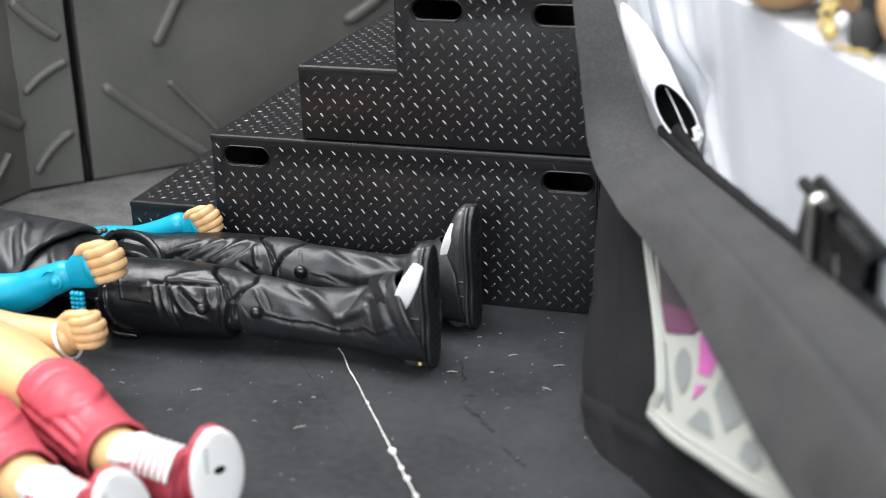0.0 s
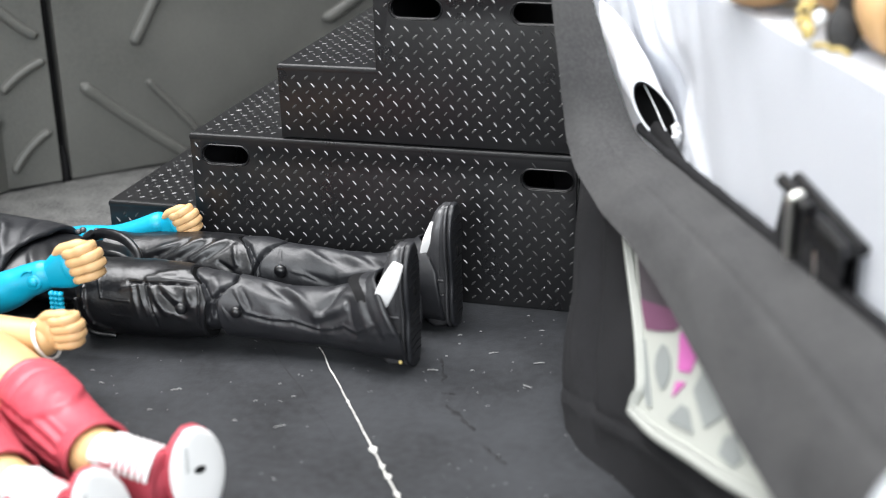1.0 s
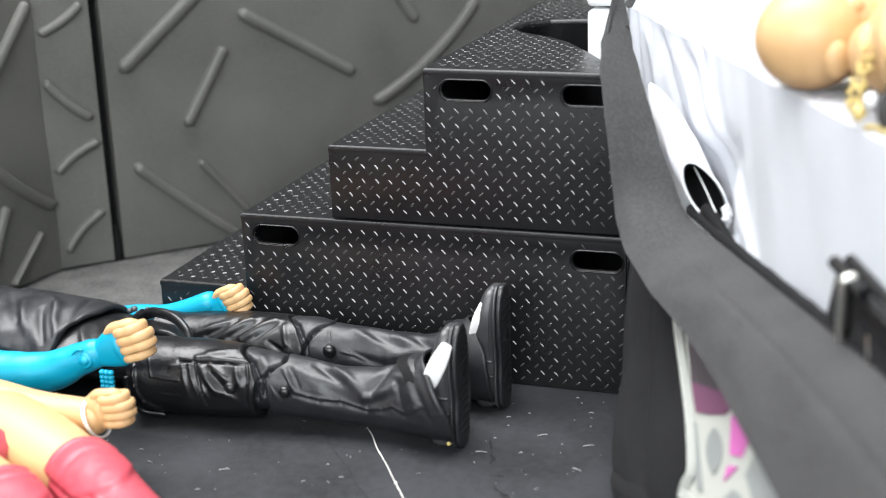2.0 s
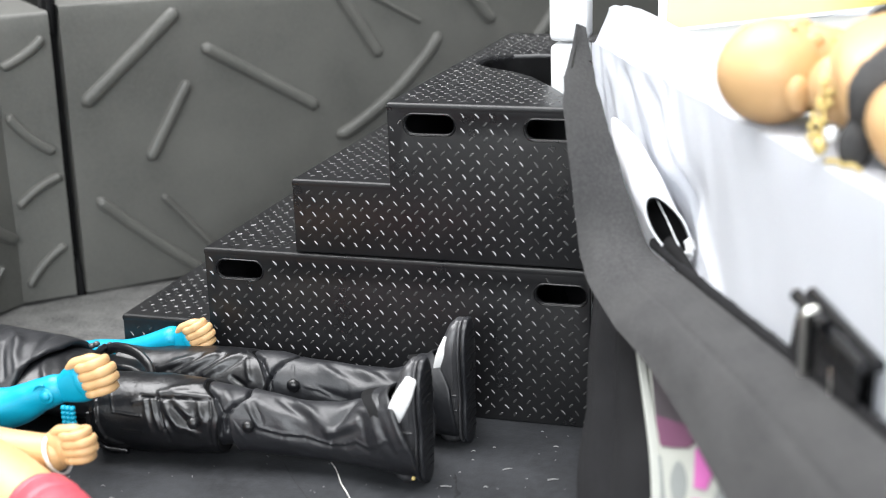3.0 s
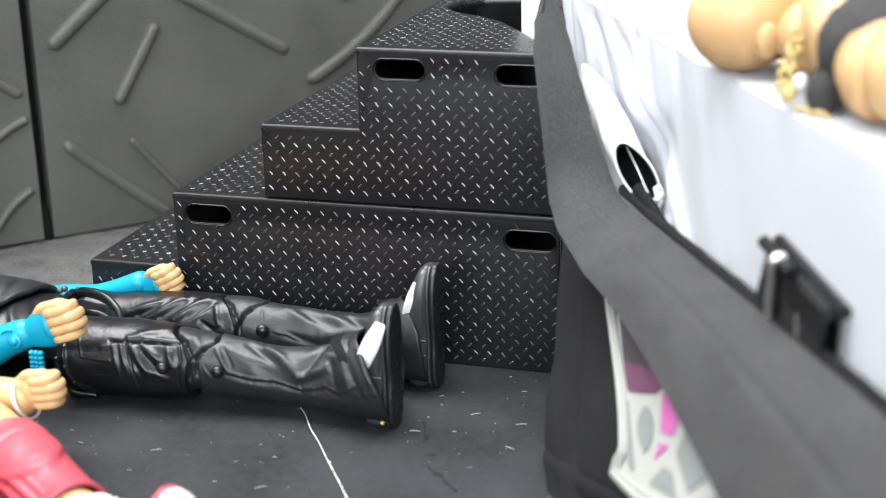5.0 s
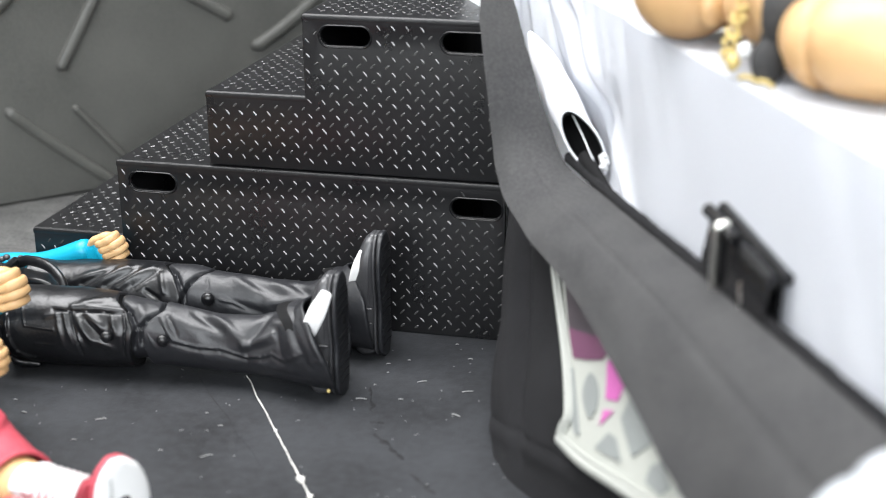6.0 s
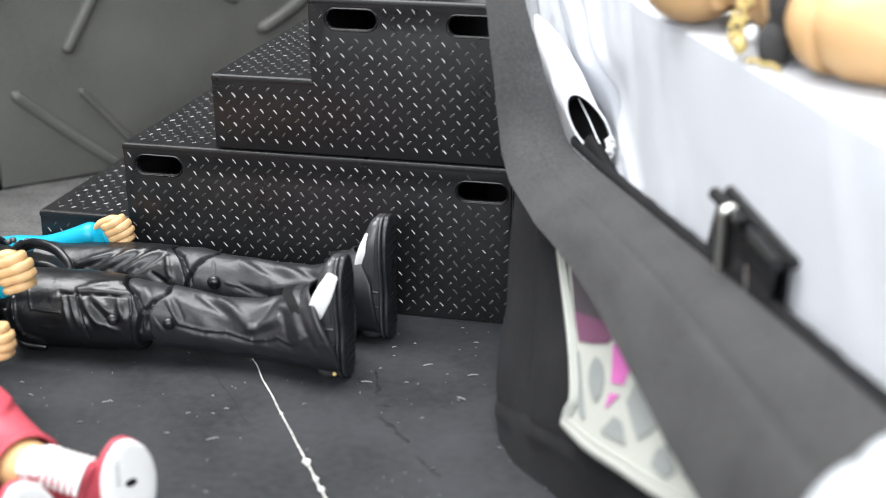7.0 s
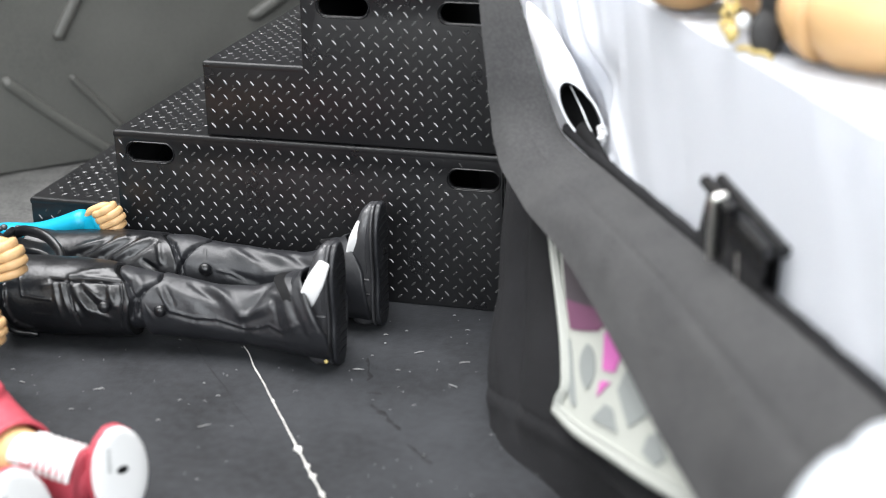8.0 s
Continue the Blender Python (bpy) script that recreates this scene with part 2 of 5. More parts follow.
def plate(outline, holes, thick, bevel=0.0):
    """A flat plate in x and y with holes through it, thick along z, as a bmesh."""
    cu = bpy.data.curves.new("plate", "CURVE")
    cu.dimensions, cu.fill_mode = "2D", "BOTH"
    for loop in (outline, *holes):
        sp = cu.splines.new("POLY")
        sp.points.add(len(loop) - 1)
        for p, (x, y) in zip(sp.points, loop):
            p.co = (x, y, 0, 1)
        sp.use_cyclic_u = True
    cu.extrude, cu.bevel_depth, cu.bevel_resolution = thick / 2 - bevel, bevel, 2
    if bevel:
        cu.offset = -bevel
    ob = bpy.data.objects.new("plate", cu)
    scene.collection.objects.link(ob)
    dg = bpy.context.evaluated_depsgraph_get()
    dg.update()
    me = ob.evaluated_get(dg).to_mesh()
    bm = bmesh.new()
    bm.from_mesh(me)
    bpy.data.objects.remove(ob)
    bpy.data.curves.remove(cu)
    bmesh.ops.remove_doubles(bm, verts=bm.verts, dist=1e-6)
    return bm


def stadium(cx, cy, w, h, seg=8):
    r = h / 2
    pts = []
    for sx, a0 in ((1, -90), (-1, 90)):
        for k in range(seg + 1):
            a = radians(a0 + 180 * k / seg)
            pts.append((cx + sx * (w / 2 - r) + r * math.cos(a), cy + r * math.sin(a)))
    return pts

# ---- the room and the black floor ----
bm = bmesh.new()
box(bm, (-0.9, -0.8, -0.03), (0.9, 0.9, 0.0), 0.002)
floor = tagged(part("floor", bm, M_FLOOR), "scuffed black vinyl mat with dust and fine scratches", "floor", kind="structure")

bm = bmesh.new()
for lo, hi in (((-2.1, -2.1, -0.0298), (2.1, -2.0, 0.41)), ((-2.1, -2.1, 1.43), (2.1, -2.0, 1.8)), ((-2.1, -2.1, 0.41), (-0.76, -2.0, 1.43)), ((1.46, -2.1, 0.41), (2.1, -2.0, 1.43))):
    box(bm, lo, hi)
tagged(part("wall_south", bm, M_PLASTER), "plain white plaster wall with a wide window opening", "wall", kind="structure")
for name, lo, hi in (("wall_north", (-2.1, 2.0, -0.0298), (2.1, 2.1, 1.8)),                      ("wall_east", (2.0, -2.0, -0.0298), (2.1, 2.0, 1.8)), ("wall_west", (-2.1, -2.0, -0.0298), (-2.0, 2.0, 1.8)),
                     ("ceiling", (-2.1, -2.1, 1.8), (2.1, 2.1, 1.9)), ("ground", (-2.1, -2.1, -0.13), (2.1, 2.1, -0.0302))):
    bm = bmesh.new()
    box(bm, lo, hi)
    # the unseen north wall is dark only so that the step treads reflect less
    dark = name == "wall_north"
    tagged(part(name, bm, M_REFLECT_DARK if dark else M_PLASTER), "unseen wall closing the room, dark to dim the treads' reflections" if dark else "plain white painted plaster closing the room", name.split("_")[0], kind="structure")

# ---- the ribbed black barrier wall, at 45 degrees behind the steps ----
WALL_FOOT, RIM = Vector((-0.257, 0.069, 0.0)), 0.0968
ALONG, BACK = Vector((0.70711, 0.70711, 0)), Vector((-0.70711, 0.70711, 0))
UP = Vector((0, 0, 1))
CREASE = WALL_FOOT - ALONG * 0.0208
ALONG_SIDE, BACK_SIDE = Vector((-0.1644, -0.98639, 0)), Vector((-0.98639, 0.1644, 0))


def wall_panel(name, foot, along, back, u0, u1, height, thick, label):
    """A standing slab with softened edges and a slightly wavy face."""
    bm = bmesh.new()
    nu, nz, r = max(8, int((u1 - u0) / 0.006)), 18, 0.0016

    def face(u, v):
        x, z = u0 + u * (u1 - u0), 0.0013 + v * (height - r - 0.0013)
        return foot + along * x + UP * z + back * (0.0006 * noise.noise(Vector((x * 25, z * 25, len(name)))))

    vs = grid(bm, nu, nz, face)
    top = [v[-1] for v in vs]
    for k, (db, dz) in enumerate(((0.0005, r * 0.7), (r, r), (thick - r, r), (thick, 0), (thick, -height + r))):
        row = [bm.verts.new(foot + along * (u0 + i / nu * (u1 - u0)) + back * db + UP * (height - r + dz)) for i in range(nu + 1)]
        for i in range(nu):
            bm.faces.new((top[i], top[i + 1], row[i + 1], row[i]))
        top = row
    for col, order in ((0, 1), (-1, -1)):
        side = [v for v in vs[col]]
        back_low = top[col]
        ring = side + [back_low]
        try:
            bm.faces.new(ring[::order])
        except ValueError:
            pass
    bmesh.ops.recalc_face_normals(bm, faces=bm.faces)
    return tagged(part(name, bm, M_WALL, angle=50), label, "barrier wall", kind="structure")


wall_1 = wall_panel("wall_1", WALL_FOOT, ALONG, BACK, 0.0004, 0.62, RIM, 0.055, "dark grey moulded rubber barrier panel with raised ribs")
wall_2 = wall_panel("wall_2", WALL_FOOT, ALONG, BACK, -0.0208, -0.0031, RIM - 0.0015, 0.055, "narrow dark grey rubber panel beside a joint")
wall_3 = wall_panel("wall_3", CREASE, ALONG_SIDE, BACK_SIDE, 0.0, 0.42, RIM - 0.0015, 0.055, "dark grey ribbed rubber panel turned inward")

bm = bmesh.new()
vs = []
for du, db in ((-0.0034, 0.0065), (0.0010, 0.0065), (0.0010, 0.012), (-0.0034, 0.012)):
    vs.append([bm.verts.new(WALL_FOOT + ALONG * du + BACK * db + UP * z) for z in (0, RIM + 0.004)])
for k in range(4):
    bm.faces.new((vs[k][0], vs[(k + 1) % 4][0], vs[(k + 1) % 4][1], vs[k][1]))
bm.faces.new([v[1] for v in vs])
tube(bm, [(*(WALL_FOOT - ALONG * 0.0012 + BACK * 0.003 + UP * z), r, r) for z, r in ((0.0005, 0.0017), (0.004, 0.0017), (0.009, 0.0014), (0.012, 0.0008))], rings=8, seg=10)
tube(bm, [(*(WALL_FOOT - ALONG * 0.0014 + BACK * 0.004 + UP * z), 0.0010, 0.0010) for z in (0.088, 0.092, 0.096, 0.100)], rings=8, seg=10)
tagged(part("trim", bm, M_GAP), "black upright joint strip between two barrier panels", "trim", kind="structure")


def rib(parent, foot, along, back, a, b, width, bulge=0.0, height=0.0029):
    """One raised rib from a to b, each (along, up) in millimetres, bent by bulge."""
    bm = bmesh.new()
    a, b = np.array(a) / 1000, np.array(b) / 1000
    more = (b - a) / np.linalg.norm(b - a) * 0.0014
    a, b = a - more, b + more
    across = np.array((b - a)[::-1]) * (1, -1)
    across = across / np.linalg.norm(across)
    n, seg = 30, 8
    loops = []
    for k in range(n + 1):
        t = k / n
        c = a + (b - a) * t + across * (bulge / 1000 * 4 * t * (1 - t))
        end = min(t, 1 - t) * np.linalg.norm(b - a)
        r = width / 2000 * (1 if end > width / 2000 else math.sqrt(max(0.06, 1 - (1 - end / (width / 2000)) ** 2)))
        loop = []
        for j in range(seg + 1):
            g = math.pi * j / seg
            q = c + across * (r * math.cos(g))
            lift = height * min(1, r / (width / 2000) + 0.1) * math.sin(g) ** 0.55
            loop.append(bm.verts.new(foot + along * q[0] + UP * q[1] - back * (lift - 0.0007)))
        loops.append(loop)
    for p, q in zip(loops, loops[1:]):
        for j in range(seg):
            bm.faces.new((p[j], p[j + 1], q[j + 1], q[j]))
    bm.faces.new(loops[0])
    bm.faces.new(loops[-1][::-1])
    bmesh.ops.recalc_face_normals(bm, faces=bm.faces)
    return part("rib", bm, M_WALL, parent, angle=60)


for a, b, w, g in (((6, 65), (38, 91.5), 5.0, 0), ((47.5, 79), (86, 55), 4.4, 0), ((40, 67.5), (26, 44.5), 4.2, 0),
                   ((95, 43.5), (135, 75), 4.6, 3.4), ((97, 93), (111, 71), 4.4, 0), ((108, 92), (127, 81), 1.6, 0),
                   ((7.5, 32), (40, 3.5), 4.2, 0.6), ((29.5, 30), (44, 12), 2.6, 0), ((146, 91), (157, 79), 4.4, 0), ((168, 60), (190, 86), 4.6, 0)):
    rib(wall_1, WALL_FOOT, ALONG, BACK, a, b, w, g)
for a, b, w, g in (((-18.7, 79.5), (-6.6, 86.7), 3.4, 1.0), ((-18.6, 63), (-6.5, 51), 3.6, 1.0),
                   ((-18.0, 34.2), (-5.2, 41.8), 3.2, -1.2), ((-17.5, 7.5), (-6.0, 18.2), 3.0, -1.4)):
    rib(wall_2, WALL_FOOT, ALONG, BACK, a, b, w, g)
for a, b, w, g in (((22, 68), (3, 88.5), 4.0, 0), ((30, 48), (1.5, 23.8), 4.2, -2), ((30, 12), (21.9, 27.4), 4.0, 0), ((22, 3.5), (9, 15.5), 2.0, 0)):
    rib(wall_3, CREASE, ALONG_SIDE, BACK_SIDE, a, b, w, g)

# dusty grey rubber sheet along the foot of the barrier
bm = bmesh.new()


def sheet_at(u, v):
    a = CREASE + ALONG_SIDE * 0.16 * (1 - min(1, u * 2)) if u < 0.5 else CREASE.lerp(WALL_FOOT + ALONG * 0.075, u * 2 - 1)
    b = Vector((-0.30, -0.06, 0)).lerp(Vector((-0.2075, 0.0, 0)), ease(min(1.0, u * 1.4)))
    if u > 0.7143:
        b = Vector((-0.2075, 0.0, 0)).lerp(Vector((-0.2060, 0.112, 0)), (u - 0.7143) / 0.2857)
    p = a.lerp(b, v)
    return p + UP * (0.0006 + 0.0005 * ease(v / 0.1) * ease((1 - v) / 0.1) + 0.0004 * noise.noise(p * 60))


def ease(t):
    t = min(1.0, max(0.0, t))
    return t * t * (3 - 2 * t)


grid(bm, 60, 24, sheet_at)
bmesh.ops.recalc_face_normals(bm, faces=bm.faces)
tagged(part("base_sheet", bm, M_SHEET, angle=60), "dusty grey rubber sheet at the barrier's foot", "rubber sheet", kind="structure")

# ---- the ring steps: two black diamond-plate units, one stacked on the other ----
X1, X2, X3, X4, XR = -0.2030, -0.1764, -0.1497, -0.1229, -0.0712
Z1, Z2, Z3, Z4 = 0.0206, 0.0414, 0.0614, 0.0822
DEEP, SKIN_T = 0.120, 0.0016
NOTCH = [(XR, 0.0), (-0.0860, 0.0262), (-0.0955, 0.0415), (-0.1030, 0.0490), (-0.1105, 0.0540), (-0.1160, 0.0592),
         (-0.1172, 0.0640), (-0.1150, 0.0720), (-0.1100, 0.0768), (-0.1030, 0.0790), (-0.0940, 0.0800), (XR, 0.0960)]
SLOT_W, SLOT_H = 0.0128, 0.0046


def in_poly(x, y, poly):
    c = False
    for (ax, ay), (bx, by) in zip(poly, poly[1:] + poly[:1]):
        if (ay > y) != (by > y) and x < (bx - ax) * (y - ay) / (by - ay) + ax:
            c = not c
    return c


def lozenges(parent, faces):
    """The raised lozenges of a tread plate, crosswise in turn, on flat faces of (origin, ex, ey, inside(u, v), sizes, then start and pitch each way)."""
    verts, quads = [], []
    half, wide, high = 0.00100, 0.00033, 0.00019
    for origin, ex, ey, inside, du, dv, (u0, pu), (v0, pv) in faces:
        out = ex.cross(ey)
        for j in range(-2, int(dv / pv * 2) + 2):
            for i in range(-1, int(du / pu) + 2):
                odd = j % 2
                u, v = u0 + (i + 0.56 * odd) * pu, v0 + j * pv / 2
                u, v = u + random.uniform(-0.00008, 0.00008), v + random.uniform(-0.00008, 0.00008)
                if not inside(u, v):
                    continue
                g = radians(45 if odd else 130) + random.uniform(-0.1, 0.1)
                L, W = Vector((math.cos(g), math.sin(g))), Vector((-math.sin(g), math.cos(g)))
                hl, hw, hh = half * random.uniform(0.85, 1.1) * (0.9 if odd else 1.0), wide * random.uniform(0.8, 1.1), high * random.uniform(0.75, 1.15)
                k = len(verts)
                for a, b, h in ((-1, 0, 0), (-0.45, -1, 0), (0.45, -1, 0), (1, 0, 0), (0.45, 1, 0), (-0.45, 1, 0), (-0.66, 0, 1), (0.66, 0, 1)):
                    q = Vector((u, v)) + L * (a * hl) + W * (b * hw)
                    verts.append(origin + ex * q.x + ey * q.y + out * (h * hh - 0.00003))
                quads += [(k, k + 1, k + 6), (k + 1, k + 2, k + 7, k + 6), (k + 2, k + 3, k + 7), (k + 3, k + 4, k + 7), (k + 4, k + 5, k + 6, k + 7), (k + 5, k, k + 6)]
    me = bpy.data.meshes.new("tread_pattern")
    me.from_pydata(verts, [], quads)
    me.materials.append(M_LOZENGE)
    ob = new("tread_pattern", me)
    ob.parent = parent
    return tagged(ob, "raised lozenges of the tread plate, coloured paler for their glints", kind="stuff")


def step_unit(name, label, tiers, base, slots, across, upward):
    """A hollow unit of two steps: tiers of (x where it begins, height)."""
    unit = thing(name, label, "ring steps", group="stacked ring steps")
    (xa, za), (xb, zb) = tiers
    outline = [(xa, base), (XR, base), (XR, zb), (xb, zb), (xb, za), (xa, za)]
    holes = [stadium(cx, cz, SLOT_W, SLOT_H) for cx, cz in slots]
    for y, with_holes in ((SKIN_T / 2, True), (DEEP - SKIN_T / 2, False)):
        bm = plate(outline, holes, SKIN_T, 0.0004)
        bmesh.ops.transform(bm, verts=bm.verts, matrix=Matrix(((1, 0, 0, 0), (0, 0, -1, y), (0, 1, 0, 0), (0, 0, 0, 1))))
        part("side_panel", bm, M_STEP, unit, angle=18)
    # raised rims round the hand slots
    for cx, cz in slots:
        bm = bmesh.new()
        pts = stadium(cx, cz, SLOT_W + 0.0005, SLOT_H + 0.0005, 10)
        n = len(pts)
        rows = []
        for off, y in ((0.0, 0.0004), (0.0, -0.0001), (0.00015, -0.00028), (0.00035, -0.0001), (0.0004, 0.0002)):
            rows.append([bm.verts.new((x + (x - cx) / SLOT_W * 2 * off, y, z + (z - cz) / SLOT_H * 2 * off)) for x, z in pts])
        for p, q in zip(rows, rows[1:]):
            for j in range(n):
                bm.faces.new((p[j], p[(j + 1) % n], q[(j + 1) % n], q[j]))
        bmesh.ops.recalc_face_normals(bm, faces=bm.faces)
        part("slot_rim", bm, M_STEP, unit, angle=60)
    for (x0, z), x1, nb in ((tiers[0], xb, []), (tiers[1], XR, NOTCH)):
        if nb:
            outl = [(x0, 0.0), *nb, (XR, DEEP), (x0, DEEP)]
        else:
            outl = [(x0, 0.0), (x1 + 0.001, 0.0), (x1 + 0.001, DEEP), (x0, DEEP)]
        bm = plate(outl, [], 0.0024, 0.0009)
        bmesh.ops.translate(bm, verts=bm.verts, vec=(0, -0.00005, z - 0.0012 + 0.0006))
        part("tread", bm, M_STEP, unit, angle=18)
    # notch lining
    bm = bmesh.new()
    rows = [[bm.verts.new((x, y, z)) for x, y in NOTCH] for z in (base, zb - 0.0008)]
    for j in range(len(NOTCH) - 1):
        bm.faces.new((rows[0][j], rows[0][j + 1], rows[1][j + 1], rows[1][j]))
    bmesh.ops.solidify(bm, geom=bm.faces[:], thickness=0.001)
    part("notch_lining", bm, M_STEP, unit, angle=60)
    for x, z0, z1 in ((xa, base, za), (xb, za, zb)):
        bm = bmesh.new()
        box(bm, (x - 0.0002, 0.0009, z0 + 0.0002), (x + SKIN_T, DEEP - 0.0009, z1 - 0.0004), 0.0003)
        part("riser", bm, M_STEP, unit)

    def front(u, v):
        x, z = xa + u, base + v
        if x > XR - 0.001 or not (x > xa + 0.0012 and z < (zb if x > xb + 0.0012 else za) - 0.0014 and z > base + 0.0012):
            return False
        return not any(abs(x - cx) < SLOT_W / 2 + 0.0014 and abs(z - cz) < SLOT_H / 2 + 0.0013 for cx, cz in slots)

    top_outl = [(xb, 0.0), *NOTCH, (XR, DEEP), (xb, DEEP)]

    def low(u, v):
        return 0.0016 < u < xb - xa - 0.0012 and 0.0022 < v < DEEP - 0.002

    def high(u, v):
        return u > 0.0016 and 0.0022 < v < DEEP - 0.002 and all(in_poly(xb + u + a, v + b, top_outl) for a, b in ((0.0012, 0), (-0.0012, 0), (0, 0.0012), (0, -0.0012)))

    ex, ey, ez = Vector((1, 0, 0)), Vector((0, 1, 0)), UP
    lozenges(unit, [(Vector((xa, 0, base)), ex, ez, front, XR - xa, zb - base, across, upward),
                    (Vector((xa, 0, za + 0.0006)), ex, ey, low, xb - xa, DEEP, across, (0.0017, 0.00475)),
                    (Vector((xb, 0, zb + 0.0006)), ex, ey, high, XR - xb, DEEP, (0.0022, 0.0037), (0.0017, 0.00475))])
    return unit


step_unit("ring_steps", "lower black plastic tread-plate steps with oval hand slots", ((X1, Z1), (X2, Z2)), 0.0, ((-0.1663, 0.0363), (-0.0787, 0.0352)), (0.0026, 0.0037), (0.00384, 0.00388))
step_unit("ring_steps", "upper black plastic tread-plate steps notched for a post", ((X3, Z3), (X4, Z4)), Z2 + 0.0010, ((-0.1118, 0.0774), (-0.0808, 0.0770)), (0.00215, 0.0037), (0.0026, 0.00388))

# ---- the ring: post, canvas, frame, apron ----
M0, D_ALONG, N_IN = Vector((-0.078, 0.048, 0)), Vector((0.4512, -0.8924, 0)), Vector((0.8924, 0.4512, 0))
MAT_Z = 0.0910


def ease(t):
    t = min(1.0, max(0.0, t))
    return t * t * (3 - 2 * t)


def ring_at(s, o, z):
    """A place by metres along the ring's side, inward from it, and up."""
    return M0 + D_ALONG * s + N_IN * o + UP * z


ring = thing("wrestling_ring", "toy wrestling ring with white canvas and black apron", "wrestling ring")
post = thing("ring_post", "white padded corner post standing in the step notch", "ring post", (-0.0882, 0.056, 0))
bm = bmesh.new()
box(bm, (-0.0050, -0.0050, 0.0), (0.0050, 0.0050, 0.0899), 0.0016, 3)
part("lower_pad", bm, M_PAD, post)
bm = bmesh.new()
box(bm, (-0.0052, -0.0052, 0.0907), (0.0052, 0.0052, 0.150), 0.0016, 3)
part("upper_pad", bm, M_PAD, post)

bm = bmesh.new()
for s0, s1, o0, o1 in ((0.02, 0.36, 0.006, 0.012), (0.02, 0.36, 0.25, 0.256), (0.02, 0.026, 0.0125, 0.2495), (0.354, 0.36, 0.0125, 0.2495)):
    q = [ring_at(s0, o0, 0), ring_at(s1, o0, 0), ring_at(s1, o1, 0), ring_at(s0, o1, 0)]
    lo = [bm.verts.new(p) for p in q]
    hi = [bm.verts.new(p + UP * 0.0885) for p in q]
    bm.faces.new(lo)
    bm.faces.new(hi[::-1])
    for k in range(4):
        bm.faces.new((lo[k], hi[k], hi[(k + 1) % 4], lo[(k + 1) % 4]))
bmesh.ops.recalc_face_normals(bm, faces=bm.faces)
part("frame", bm, M_GAP, ring, "dark board frame under the canvas")

bm = bmesh.new()


# gathers falling from the canvas corner: where each starts and ends, its width and depth
PLEATS = ((0.010, 0.064, 0.0050, 0.0016), (0.024, 0.080, 0.0034, -0.0026), (0.036, 0.096, 0.0040, 0.0012), (0.045, 0.101, 0.0034, -0.0024), (0.054, 0.112, 0.0046, 0.0020))


def canvas(u, v):
    path = v * 0.124 if v < 0.5 else 0.062 + (v - 0.5) * 0.496
    s0 = -0.004 - 0.036 * ease((path - 0.0575) / 0.018)
    s = s0 + u * (0.362 - s0)
    if path < 0.052:
        o, z = -0.0062 + 0.0045 * (path / 0.052), 0.039 + path
    elif path < 0.058:
        g = (path - 0.052) / 0.006 * math.pi / 2
        o, z = -0.0017 + 0.0022 * (1 - math.cos(g)), MAT_Z - 0.0010 + 0.0010 * math.sin(g)
    else:
        o, z = 0.0005 + (path - 0.058), MAT_Z
    fade = max(0.0, 1 - s / 0.12)
    side = 1.0 if path < 0.055 else max(0.0, 1 - (path - 0.055) / 0.02)
    o += side * (0.0010 * noise.noise(Vector((s * 45 + z * 20, z * 9, 3))) + (0.1 + fade) * 0.0016 * noise.noise(Vector((s * 130 + z * 90, z * 10, 8))))
    for top_s, low_s, wide, deep in PLEATS:
        d = s - (top_s + (low_s - top_s) * (0.091 - z) / 0.04)
        o -= side * 0.75 * deep * math.exp(-(d / wide) ** 2) * ease((0.0905 - z) / 0.006)
    o += 0.0042 * math.exp(-((s - 0.078) / 0.013) ** 4 - ((z - 0.062) / 0.012) ** 4)
    z += (1 - side) * 0.0012 * noise.noise(Vector((s * 16, o * 16, 7)))
    if path > 0.055:
        z += 0.0085 * math.exp(-((s + 0.002) / 0.024) ** 4) * ease((path - 0.055) / 0.008) * (1 - 0.80 * ease((path - 0.066) / 0.018))
    return ring_at(s, o, z)


grid(bm, 320, 170, canvas)
bmesh.ops.solidify(bm, geom=bm.faces[:], thickness=-0.0005)
bmesh.ops.recalc_face_normals(bm, faces=bm.faces)
part("canvas", bm, M_CANVAS, ring, "white creased canvas", angle=60)

# rolled canvas end; a black inner tube paints the shade in its opening
ROLL = ((0.041, -0.0082, 0.0782, 0.0010, 0.0012), (0.046, -0.0082, 0.0760, 0.0022, 0.0028), (0.053, -0.0078, 0.0732, 0.0030, 0.0040), (0.064, -0.0078, 0.0690, 0.0038, 0.0054),
        (0.0735, -0.0076, 0.0652, 0.0038, 0.0064), (0.0815, -0.0072, 0.0620, 0.0036, 0.0074))


def canvas_roll(shrink, shift=0.0, first=0):
    bm = bmesh.new()
    loops = tube(bm, [(*ring_at(s, o - shift, z), a * shrink, b * shrink) for s, o, z, a, b in ROLL[first:]], rings=26, seg=32, wrinkle=0.0003, wr_scale=160, open_end=True)
    for k, loop in enumerate(loops):
        t = (k / 25) ** 2
        c = sum((v.co for v in loop), Vector()) / len(loop)
        for v in loop:
            n, u = (v.co - c).dot(N_IN), (v.co - c).dot(UP)
            v.co += D_ALONG * (t * (0.5 * n - 0.8 * u)) - N_IN * (t * 0.42 * u)
    return bm, loops


